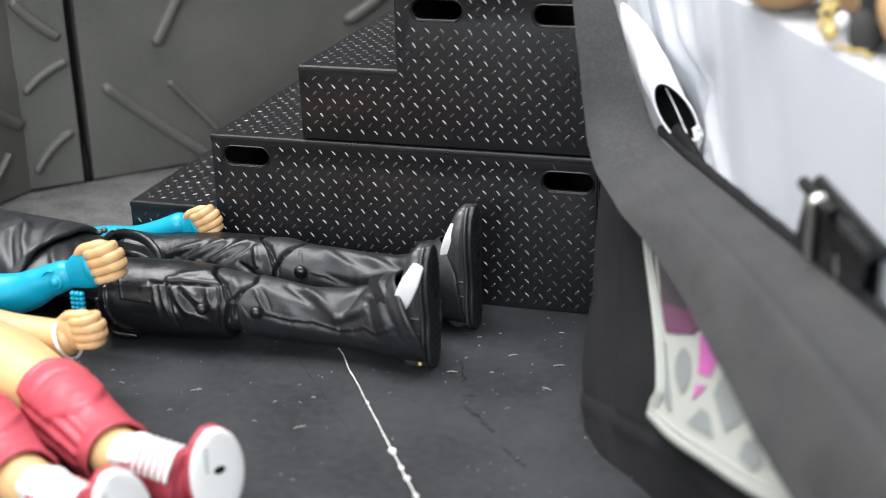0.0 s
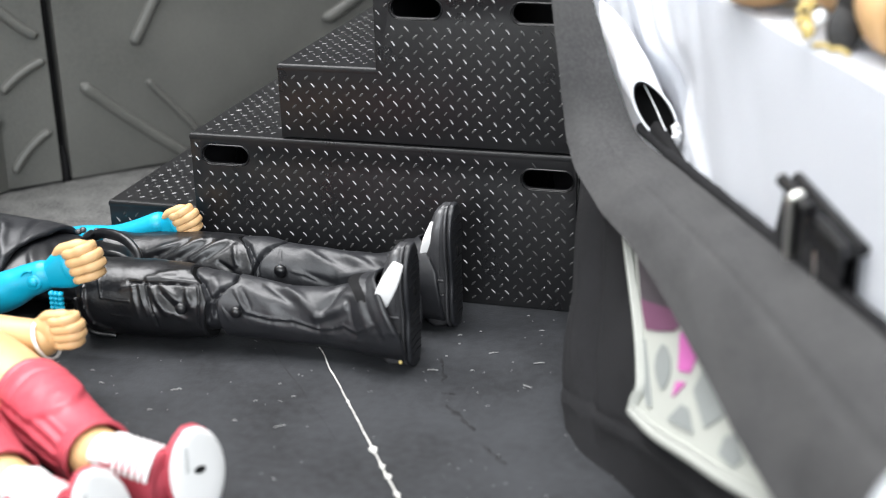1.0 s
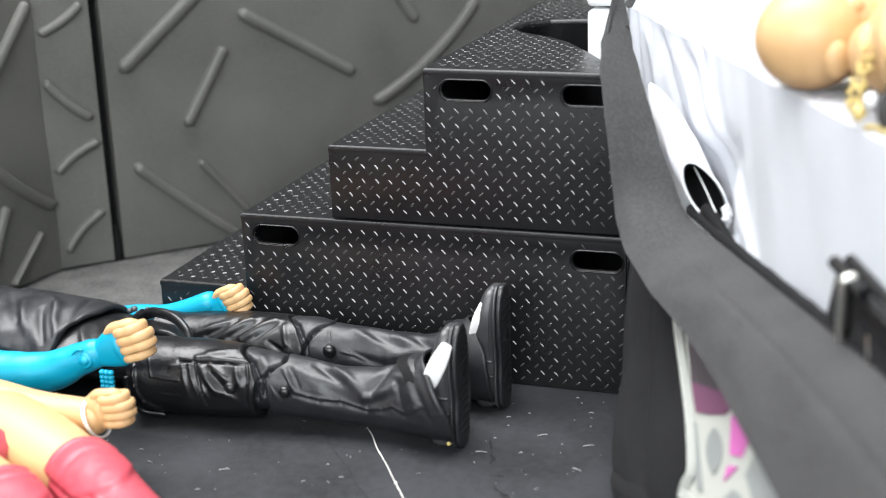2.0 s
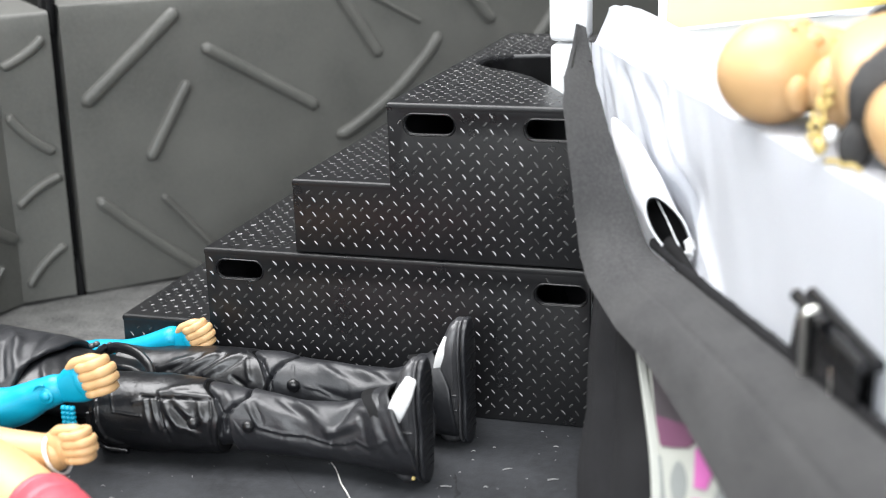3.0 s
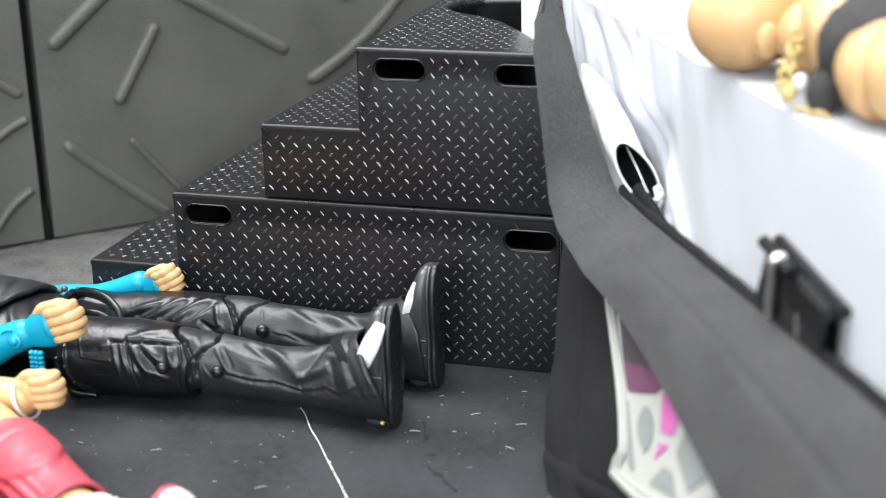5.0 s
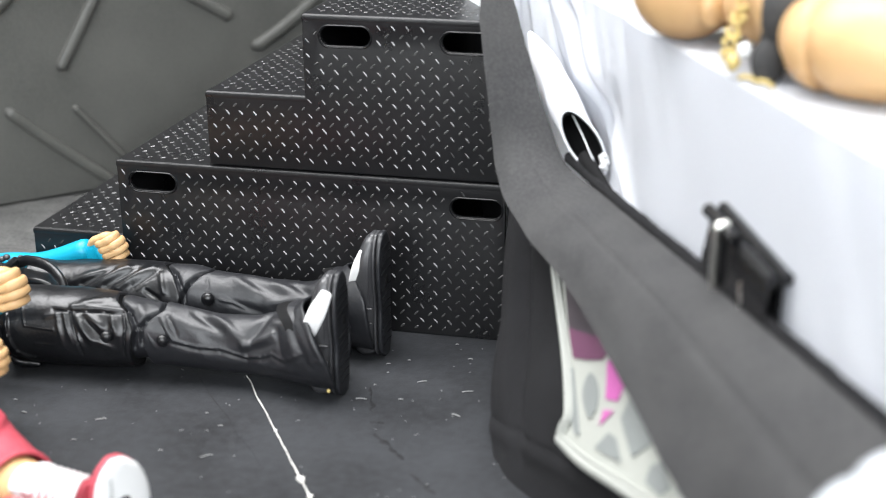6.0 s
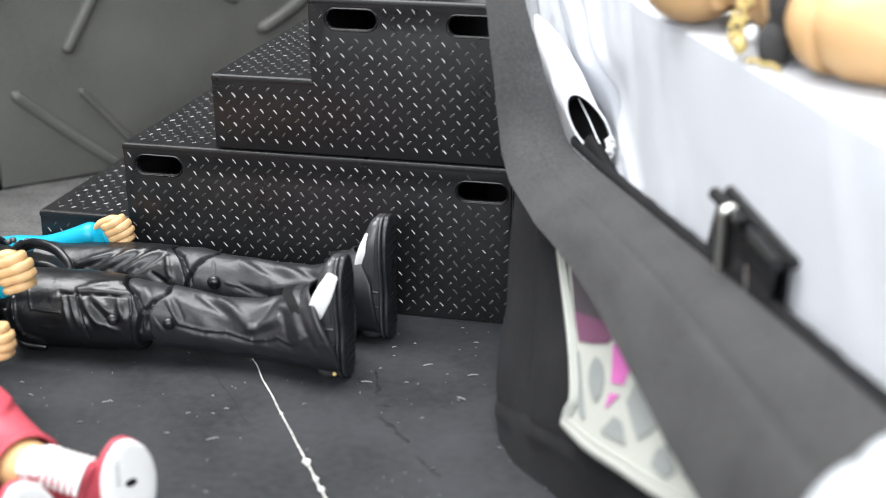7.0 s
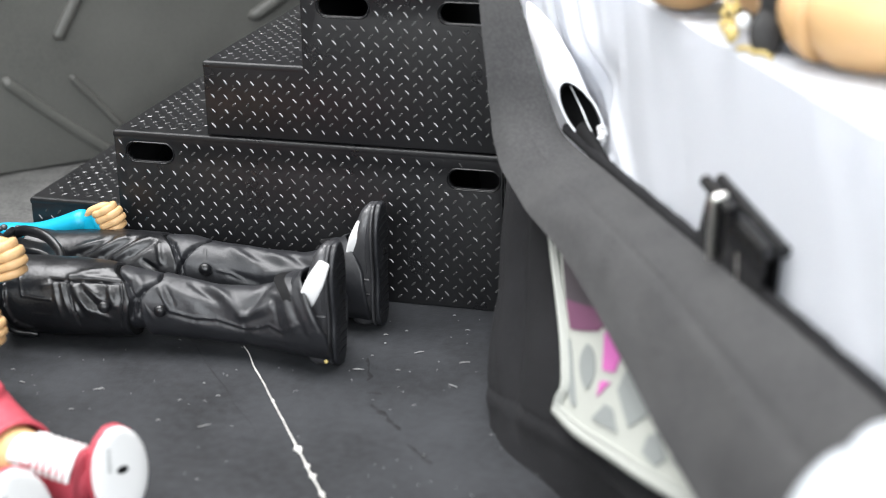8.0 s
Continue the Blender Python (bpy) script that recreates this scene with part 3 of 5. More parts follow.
bm, loops = canvas_roll(1.0)
tube(bm, [(*v.co, 0.00028, 0.00028) for v in loops[-1]] + [(*loops[-1][0].co, 0.00028, 0.00028)], rings=70, seg=6)
part("canvas_roll", bm, M_CANVAS, ring, "loose rolled end of the canvas, open at one end", angle=60)
bm, loops = canvas_roll(0.88, 0.0001, 0)
tube(bm, [(*ring_at(s, o, z), r, r * 1.4) for s, o, z, r in ((0.082, -0.0070, 0.0580, 0.0018), (0.092, -0.0064, 0.0556, 0.0013), (0.104, -0.0064, 0.0540, 0.0006))], rings=12, seg=14)
part("roll_inner_shade", bm, M_GAP, ring, "black inner tube painting the shade inside the rolled end", angle=60)

bm = bmesh.new()
tube(bm, [(*ring_at(s, o, z), 0.00014, 0.00014) for s, o, z in ((0.070, -0.0092, 0.0700), (0.076, -0.0084, 0.0672), (0.081, -0.0074, 0.0635), (0.085, -0.0066, 0.0600), (0.087, -0.0058, 0.0580))], rings=24, seg=6)
for k in range(9):
    blob(bm, ring_at(0.0880 + 0.0008 * (k % 3), -0.0052 + 0.0007 * (k % 2), 0.0580 + 0.0008 * (k // 2)), (0.0007, 0.0006, 0.0007), 0, 8)
part("drawstring", bm, M_PAD, ring, "pale knotted string inside the rolled end")

# the black apron: a leaning skirt with a printed panel, and a flap folded over its top
U_EDGE = [(0.0434, -0.0160, 0.1019), (0.0473, -0.0158, 0.0952), (0.0599, -0.0155, 0.0826), (0.0669, -0.0135, 0.0708), (0.0770, -0.0105, 0.0573), (0.1007, -0.0080, 0.0551),
          (0.1598, -0.0080, 0.0572), (0.2199, -0.0080, 0.0588), (0.27, -0.0080, 0.0590)]
L_EDGE = [(0.0430, -0.0172, 0.1010), (0.0480, -0.0204, 0.0965), (0.0571, -0.0245, 0.0893), (0.0672, -0.0255, 0.0691), (0.0743, -0.0255, 0.0537), (0.0941, -0.0245, 0.0469),
          (0.1115, -0.0235, 0.0454), (0.1418, -0.0240, 0.0431), (0.1992, -0.0260, 0.0352), (0.255, -0.0260, 0.0330)]


def apron_flap():
    bm = bmesh.new()
    nu, nv = 110, 34
    ue, le = spline(U_EDGE, nu + 1), spline(L_EDGE, nu + 1)

    def at(u, v):
        i = round(u * nu)
        q = ue[i] * (1 - v) + le[i] * v
        p = ring_at(*q)
        bulge = math.sin(math.pi * v) * 0.0022
        p += (UP * 0.6 - N_IN * 0.8) * (bulge + 0.0009 * noise.noise(p * 60) + 0.0005 * noise.noise(p * 150))
        crease = (math.exp(-((v - 0.42) / 0.025) ** 2) * 0.00045 + math.exp(-((v - 0.36 - 0.1 * u) / 0.02) ** 2) * 0.0002) * min(1, u * 3) * (0.5 + 0.8 * noise.noise(Vector((u * 9, 1, 4))) ** 2 + 0.4 * abs(noise.noise(Vector((u * 23, 5, 4)))))
        crease += 0.0022 * abs(noise.noise(Vector((u * 22, v * 2.5, 2)))) * max(0.0, 1 - u * 2.6) * ease((u - 0.07) * 7)
        return p - (UP * 0.6 - N_IN * 0.8) * crease

    grid(bm, nu, nv, at)
    bmesh.ops.recalc_face_normals(bm, faces=bm.faces)
    bmesh.ops.solidify(bm, geom=bm.faces[:], thickness=0.0009)
    return bm


def skirt_at(s, z, proud=0.0):
    o = -0.034 + 0.4 * z + 0.2 * (s - 0.104) * max(0.0, 1 - z / 0.02)
    return ring_at(s, o - proud, z)


def apron_skirt():
    bm = bmesh.new()

    def at(u, v):
        z = v * 0.046
        left = 0.100 - 0.0013 * z * 1000 + 0.0045 * (z / 0.046) ** 2
        s = left + u * (0.30 - left)
        p = skirt_at(s, z)
        turn = max(0.0, 1 - (s - left) / 0.007)
        p += N_IN * (0.0009 * noise.noise(Vector((s * 40, z * 40, 5))) + 0.006 * turn ** 2.5)
        p -= N_IN * 0.0024 * math.exp(-((s - 0.117) / 0.010) ** 2) * max(0.0, 1 - z / 0.03)
        fold = s - left - 0.024 - 0.0004 * math.sin(z * 300)
        p += N_IN * (0.0016 * math.exp(-(fold / 0.004) ** 2) - 0.0010 * math.exp(-((fold + 0.010) / 0.005) ** 2)) * min(1.0, z / 0.012)
        hem = z - 0.0057 - 0.19 * (s - 0.0976)
        stitch = 0.6 + 0.4 * math.sin(s * 2800)
        return p + N_IN * (0.00050 * stitch * math.exp(-(hem / 0.0005) ** 2) - 0.0005 * math.exp(-((hem + 0.0022) / 0.0016) ** 2))

    grid(bm, 170, 90, at)
    bmesh.ops.recalc_face_normals(bm, faces=bm.faces)
    bmesh.ops.solidify(bm, geom=bm.faces[:], thickness=0.0011)
    return bm


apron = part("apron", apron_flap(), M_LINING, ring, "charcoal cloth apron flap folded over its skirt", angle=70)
bm = bmesh.new()
tube(bm, [(*ring_at(s, o + 0.0012, z + 0.0002), 0.0010, 0.0013) for s, o, z in U_EDGE[4:]], rings=60, seg=12, wrinkle=0.0002, wr_scale=200)
part("seam_roll", bm, M_APRON, apron, "black rolled seam along the flap's upper edge", angle=70)
bm = bmesh.new()
line_of = [ring_at(0.0485 + 0.0003 * math.cos(g), -0.0163 + 0.0005 * math.cos(g), 0.0938 + 0.0007 * math.sin(g)) for g in np.linspace(0, 2 * math.pi, 13)]
tube(bm, [(*q, 0.00012, 0.00012) for q in line_of], rings=30, seg=6)
part("thread_loop", bm, M_GAP, apron, "loose black thread loop at the flap's tip")
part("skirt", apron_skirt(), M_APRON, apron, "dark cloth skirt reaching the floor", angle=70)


def patch(name, outline, material, proud, label=""):
    """A flat printed shape on the skirt, outline in (along, up) millimetres."""
    bm = bmesh.new()
    pts = [(s / 1000, z / 1000) for s, z in outline]
    f = bm.faces.new([bm.verts.new((s, z, 0)) for s, z in pts])
    bmesh.ops.triangulate(bm, faces=[f])
    bmesh.ops.subdivide_edges(bm, edges=bm.edges[:], cuts=3, use_grid_fill=True)
    for v in bm.verts:
        s, z = v.co.x, v.co.y
        v.co = skirt_at(s, z, proud) + N_IN * 0.0009 * noise.noise(Vector((s * 40, z * 40, 5)))
    bmesh.ops.recalc_face_normals(bm, faces=bm.faces)
    bmesh.ops.solidify(bm, geom=bm.faces[:], thickness=0.0002)
    return part(name, bm, material, apron, label)


patch("printed_panel", [(103.6, 41.9), (109, 46), (140, 45), (215, 45), (215, 36.5), (187, 29.1), (168, 24.9), (148.1, 20.7), (137.1, 19.7), (136.8, 23.3), (132.4, 27.1), (123.1, 32.5)], M_PRINT_WHITE, 0.0022, "pale printed panel")
# the flap's shadow on the panel's top, painted as a charcoal patch
patch("print_shade", [(106.5, 42.2), (112, 45), (142, 43.5), (141.3, 40.6), (130, 37.6), (120.4, 35.2)], M_FLAP_SHADE, 0.0026, "charcoal patch painting the flap's shade on the print")
patch("print_shade", [(120.4, 35.2), (130, 37.6), (141.3, 40.6), (140.5, 38.0), (138.8, 36.0), (133, 33.6), (127.8, 31.9)], M_PRINT_DARK, 0.0026, "plum print")
patch("print_core", [(136.7, 32.6), (138.8, 32.8), (140.6, 32.5), (142.5, 31.9), (143.9, 31.0), (144.9, 29.9), (145.3, 28.7), (144.8, 27.1), (143.4, 26.7), (142.0, 26.9), (140, 27.3), (138.1, 28.0), (136.9, 28.9), (136.2, 30.0), (136.2, 31.4)], M_PRINT_GREY, 0.0026, "grey oval core")
patch("print_accent", [(141.7, 36.8), (143.4, 38.5), (151.6, 38.0), (152.1, 33.7), (147.3, 32.0)], M_PRINT_MAGENTA, 0.0026, "magenta print")
patch("print_accent", [(148.6, 30.5), (152.4, 32.0), (149.8, 28.0)], M_PRINT_MAGENTA, 0.0026, "magenta print")
patch("print_core", [(154.5, 28.8), (157.7, 29.3), (162.8, 27.2), (151.8, 24.6)], M_PRINT_GREY, 0.0026, "grey wedge between strokes")
patch("print_core", [(156.2, 32.3), (156.0, 36.5), (170.5, 36.5), (169.3, 33.5), (167.3, 31.3), (165.6, 29.6)], M_PRINT_GREY, 0.0026, "grey wedge between strokes")
patch("print_core", [(172.8, 31.5), (175.3, 33.5), (181.5, 32), (179.5, 29.5), (173.3, 28.8)], M_PRINT_GREY, 0.0026, "grey wedge between strokes")
patch("print_core", [(183, 32.5), (186, 36), (206, 38), (200, 33.5)], M_PRINT_GREY, 0.0026, "grey wedge between strokes")
patch("print_core", [(127.9, 29.9), (129.3, 30.5), (136.1, 26.5), (143.4, 23.0), (141.2, 22.2), (137.3, 23.5)], M_PRINT_GREY, 0.0026, "grey margin")

bm = bmesh.new()
for shift, r in ((0.0, 0.00055), (1.6, 0.0004)):
    edge = [(*skirt_at((s + shift) / 1000, (z + 0.5 * shift) / 1000, 0.0024), r, r * 1.3) for s, z in ((97, 43.5), (101.3, 41.1), (115.9, 34.4), (126.5, 29.2), (135.0, 23.7), (135.4, 21.0), (135.2, 18.4))]
    tube(bm, edge, rings=40, seg=8)
for shift, r in ((0.0, 0.0008), (1.3, 0.0004)):
    edge = [(*skirt_at(s / 1000, (z + shift) / 1000, 0.0024), r, r * 1.2) for s, z in ((135.2, 18.2), (148.8, 20.2), (163.9, 23.5), (177.4, 26.4), (191.0, 29.8), (215, 35.5))]
    tube(bm, edge, rings=40, seg=8)
part("edge_binding", bm, M_PIPING, apron, "pale cut edge round the printed panel")

# ---- binder clip on the ring's side ----
clip = thing("binder_clip", "black steel binder clip with nickel wire handle", "binder clip", ring_at(0.1650, -0.0062, 0.0553))
bm = bmesh.new()
CL_X, CL_N = (D_ALONG * math.cos(0.13) - UP * math.sin(0.13)), -N_IN
CL_UP = UP * math.cos(0.13) + D_ALONG * math.sin(0.13)
prof = [(0.0012, -0.003), (0.0014, 0.002), (0.0017, 0.0075), (0.0018, 0.0108), (0.0010, 0.0126), (-0.0008, 0.0126), (-0.0012, 0.0115), (-0.0014, 0.005), (-0.0014, -0.003)]
rows = []
for k in range(9):
    rows.append([bm.verts.new(CL_X * (0.0127 - (1 - k / 8) * (0.0236 + 0.0042 * (1 - h / 0.0126))) + CL_N * n + CL_UP * h) for n, h in prof])
for p, q in zip(rows, rows[1:]):
    for j in range(len(prof) - 1):
        bm.faces.new((p[j], p[j + 1], q[j + 1], q[j]))
bmesh.ops.recalc_face_normals(bm, faces=bm.faces)
bmesh.ops.solidify(bm, geom=bm.faces[:], thickness=0.0005)
part("body", bm, M_CLIP, clip)
for n, ends in ((0.0014, ((-0.0136, -0.0010), (0.0036, 0.0134))), (-0.0014, ((-0.0136, 0.0134),))):
    for x0, x1 in ends:
        bm = bmesh.new()
        tube(bm, [(*(CL_X * (x0 + (x1 - x0) * t) + CL_N * n + CL_UP * 0.0126), 0.0012, 0.0012) for t in (0, 0.33, 0.66, 1)], rings=8, seg=14, round_ends=False)
        part("spine_roll", bm, M_CLIP, clip)
bm = bmesh.new()
tube(bm, [(*(CL_X * x + CL_N * n + CL_UP * h), 0.00085, 0.00085) for x, n, h in ((-0.0052, 0.0016, 0.0138), (-0.0052, 0.0032, 0.0131), (-0.0055, 0.0030, 0.0090), (-0.0062, 0.0024, 0.0035), (-0.0066, 0.0014, -0.001),
      (-0.0062, 0.0004, -0.006), (-0.003, 0.0002, -0.0075), (0.000, 0.0002, -0.0075), (0.0030, 0.0002, -0.006), (0.0036, 0.0004, -0.001), (0.0032, 0.0008, 0.0030), (0.0028, 0.0010, 0.0060), (0.0026, 0.0006, 0.0080))], rings=70, seg=10)
part("wire_handle", bm, M_STEEL, clip, "bright nickel wire handle")

# ---- yellow box and white bottle ----
M_YELLOW = mat("yellow_card", (0.86, 0.60, 0.03), 0.4, grain=0.05, stain=0.1, tone=(0.9, 0.68, 0.08))
nt = M_YELLOW.node_tree
co, sep, ramp = nt.nodes.new("ShaderNodeTexCoord"), nt.nodes.new("ShaderNodeSeparateXYZ"), nt.nodes.new("ShaderNodeValToRGB")
div = nt.nodes.new("ShaderNodeMath")
div.operation, div.inputs[1].default_value = "MULTIPLY", 1 / 0.11
nt.links.new(co.outputs["Object"], sep.inputs[0])
nt.links.new(sep.outputs["X"], div.inputs[0])
nt.links.new(div.outputs[0], ramp.inputs["Fac"])
ramp.color_ramp.elements[0].position, ramp.color_ramp.elements[0].color = 0.50, (0.74, 0.71, 0.42, 1)
ramp.color_ramp.elements[1].position, ramp.color_ramp.elements[1].color = 0.80, (0.84, 0.60, 0.06, 1)
nt.links.new(ramp.outputs["Color"], nt.nodes["Principled BSDF"].inputs["Base Color"])
card = thing("card_box", "pale yellow printed card box standing on the canvas", "box")
bm = bmesh.new()
box(bm, (0, 0, 0), (0.12, 0.0016, 0.075), 0.0005)
part("body", bm, M_PAD, card, "white card")
bm = bmesh.new()
box(bm, (0.0020, -0.0003, 0.0014), (0.1178, 0.0008, 0.0735), 0.0001)
part("printed_face", bm, M_YELLOW, card, "pale yellow print fading to deep yellow")
card.matrix_world = pose(-0.0631, 0.0529, MAT_Z + 0.0018, 0, 0, 44.6)

bm = bmesh.new()
tube(bm, [(0, 0, z, r, r) for z, r in ((0.0006, 0.0115), (0.012, 0.0122), (0.034, 0.0124), (0.052, 0.0124), (0.061, 0.0119), (0.0675, 0.0106), (0.0722, 0.0080), (0.0742, 0.0050))], rings=30, seg=36, up=(0, 1, 0))
ob = tagged(part("bottle", bm, M_BOTTLE, angle=60), "rounded glossy white plastic bottle on the mat", "bottle")
ob.location = (0.0124, -0.1975, 0.0)
# ---- dolls: each one plain mesh ----
DOLL_MATS = [M_LEATHER, M_BOOT, M_TEAL, M_SKIN, M_RED, M_WHITE, M_GOLD, M_GAP, M_PRINT_GREY, M_GLOSS, M_LINING]
LEATHER, BOOT, TEAL, SKIN, RED, WHITE, GOLD, DARK, GREY, GLOSS, CLOTH = range(11)


def fist(bm, c, ahead, up, size=1.0, back=SKIN):
    """A closed fist at c: the knuckles look ahead, the thumb's side is up; back is the paint of the hand's back."""
    a = Vector(ahead).normalized()
    s = a.cross(Vector(up)).normalized()
    u = s.cross(a)
    r = Matrix((a, s, u)).transposed()
    c = Vector(c)
    k = 0.001 * size
    tube(bm, [(*(c + a * x * k + u * z * k), w * k, h * k) for x, w, h, z in ((-10.0, 2.9, 3.4, -0.8), (-7.6, 3.2, 4.4, -0.5), (-5.0, 3.4, 5.2, -0.2), (-3.0, 3.5, 5.2, 0))], rings=14, seg=30, mi=back, up=tuple(u), squash=0.8)
    blob(bm, c + a * 0.2 * k, (4.2 * k, 2.7 * k, 4.3 * k), SKIN, 20, r)
    blob(bm, c - a * 2.9 * k + s * 0.6 * k, (2.2 * k, 3.3 * k, 4.7 * k), back, 20, r)
    for i in range(4):
        h = (3.5 - 2.3 * i) * k
        d = (-0.5, 0.4, 0.3, -0.7)[i]
        q = [c + a * (x + d * (x > 0)) * k + s * y * k + u * (h + dz * k) for x, y, dz in ((-1.6, 2.6, 0.1), (-0.4, 3.1, 0.2), (1.4, 3.0, 0.1), (3.2, 2.6, 0.1), (4.5, 1.2, 0), (4.3, -1.2, -0.1), (2.6, -2.7, -0.3), (0.2, -2.8, -0.4))]
        thick = (1.28, 1.34, 1.26, 1.12)[i]
        tube(bm, [(*p, thick * g * k, thick * g * k) for p, g in zip(q, (0.9, 1.0, 0.92, 1.06, 1.02, 0.96, 0.96, 0.9))], rings=30, seg=16, mi=SKIN, up=tuple(u), squash=0.72)
    q = [c + a * x * k + s * y * k + u * z * k for x, y, z in ((-5.4, 0.4, 3.8), (-3.2, 1.2, 4.9), (-0.6, 1.7, 5.2), (2.0, 1.3, 5.0), (3.2, 0.2, 4.3))]
    tube(bm, [(*p, 1.55 * g * k, 1.25 * g * k) for p, g in zip(q, (1.1, 1.15, 1.0, 1.05, 0.8))], rings=20, seg=16, mi=SKIN, up=tuple(u))


def line(bm, pts, r, mi, rings=20):
    tube(bm, [(*p, r, r) for p in pts], rings=rings, seg=6, mi=mi)


def disc(bm, c, axis, r, thick, mi):
    a = Vector(axis).normalized()
    c = Vector(c)
    tube(bm, [(*(c + a * t), q, q) for t, q in ((0, r), (thick * 0.6, r), (thick, r * 0.85))], rings=5, seg=16, mi=mi, round_ends=False, up=(0.3, 0.2, 1))
    blob(bm, c + a * thick, (r * 0.6, r * 0.6, r * 0.6 * 0.6), mi, 12, a.to_track_quat("Z", "Y").to_matrix())


def curve_of(table):
    """Smoothed reading of a table of (angle in degrees, millimetres)."""
    keys = sorted(table)
    ks, vs = [k for k, _ in keys], [v for _, v in keys]
    return lambda a: np.interp(a, ks, vs, period=360)


def limb(bm, y, stations, start, end, marks, rings=150, seg=132, mi=0, puff=0.00025, seed=0, lip=0.0006, hollow=0.0, flat=1.0):
    """A moulded trouser piece along x, in millimetres: stations of (x, height of the axis, half height);
    start and end give x by the angle from the top (90 faces the front); marks are creases from (x, angle) to (x, angle), wide, high."""
    sx, sz, sr = (np.array(v, float) for v in zip(*stations))
    ang = np.arange(seg) * 360.0 / seg
    a0, a1 = start(ang), end(ang)
    for _ in range(3):
        a0 = (np.roll(a0, 1) + 2 * a0 + np.roll(a0, -1)) / 4
        a1 = (np.roll(a1, 1) + 2 * a1 + np.roll(a1, -1)) / 4
    t = np.linspace(0, 1, rings)[:, None]
    x = a0[None] + t * (a1 - a0)[None]
    fine = np.linspace(sx[0], sx[-1], 200)
    kernel = np.ones(13) / 13
    soft_z, soft_r = (np.convolve(np.pad(np.interp(fine, sx, v), 6, mode="edge"), kernel, "valid") for v in (sz, sr))
    zc, r = np.interp(x, fine, soft_z), np.interp(x, fine, soft_r)
    deg = np.broadcast_to(((ang + 180) % 360) - 180, x.shape)
    push = np.zeros_like(x)
    for x0, g0, x1, g1, wide, high in marks:
        px, pa = x, np.radians(deg) * r
        ax, aa, bx, ba = x0, np.radians(g0) * r, x1, np.radians(g1) * r
        dx, da = bx - ax, ba - aa
        f = np.clip(((px - ax) * dx + (pa - aa) * da) / (dx * dx + da * da + 1e-9), 0, 1)
        dist = np.hypot(px - ax - f * dx, pa - aa - f * da)
        taper = 0.55 + 0.45 * np.sin(np.pi * np.clip(f, 0.06, 0.94))
        push += high * taper * np.exp(-(dist / wide) ** 2)
    for k in range(rings):
        for j in range(seg):
            g = math.radians(ang[j])
            p = Vector((x[k, j], math.sin(g) * r[k, j] * 1.0 + seed * 31, math.cos(g) * r[k, j]))
            push[k, j] += 1000 * puff * (noise.noise(p * 0.13) + 0.35 * noise.noise(p * 0.33)) + 0.03 * noise.noise(p * 1.3)
    edge = lip * 1000
    for gap in (x - a0[None], a1[None] - x):
        q = np.clip(gap / edge, 0, 1)
        push -= edge * 0.8 * (1 - np.sqrt(np.clip(1 - (1 - q) ** 2, 0, 1)))
    r = r + push
    layers = [(x[k], r[k], zc[k]) for k in range(rings)]
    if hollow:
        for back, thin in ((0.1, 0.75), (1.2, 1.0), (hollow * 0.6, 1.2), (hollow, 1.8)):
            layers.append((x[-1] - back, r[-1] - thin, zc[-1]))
    loops = []
    for lx, lr, lz in layers:
        loop = []
        for j in range(seg):
            g = math.radians(ang[j])
            loop.append(bm.verts.new((lx[j] / 1000, y - flat * math.sin(g) * lr[j] / 1000, max(0.0003, (lz[j] + math.cos(g) * lr[j]) / 1000))))
        loops.append(loop)
    for n, (p, q) in enumerate(zip(loops, loops[1:])):
        for j in range(seg):
            f = bm.faces.new((p[j], p[(j + 1) % seg], q[(j + 1) % seg], q[j]))
            # hem insides and end caps coloured black for the shade in the openings
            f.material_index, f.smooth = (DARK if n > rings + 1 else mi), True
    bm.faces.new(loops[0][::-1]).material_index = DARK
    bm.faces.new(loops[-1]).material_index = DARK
    return loops


def path_marks(points, wide, high):
    return [(*a, *b, wide, high) for a, b in zip(points, points[1:])]


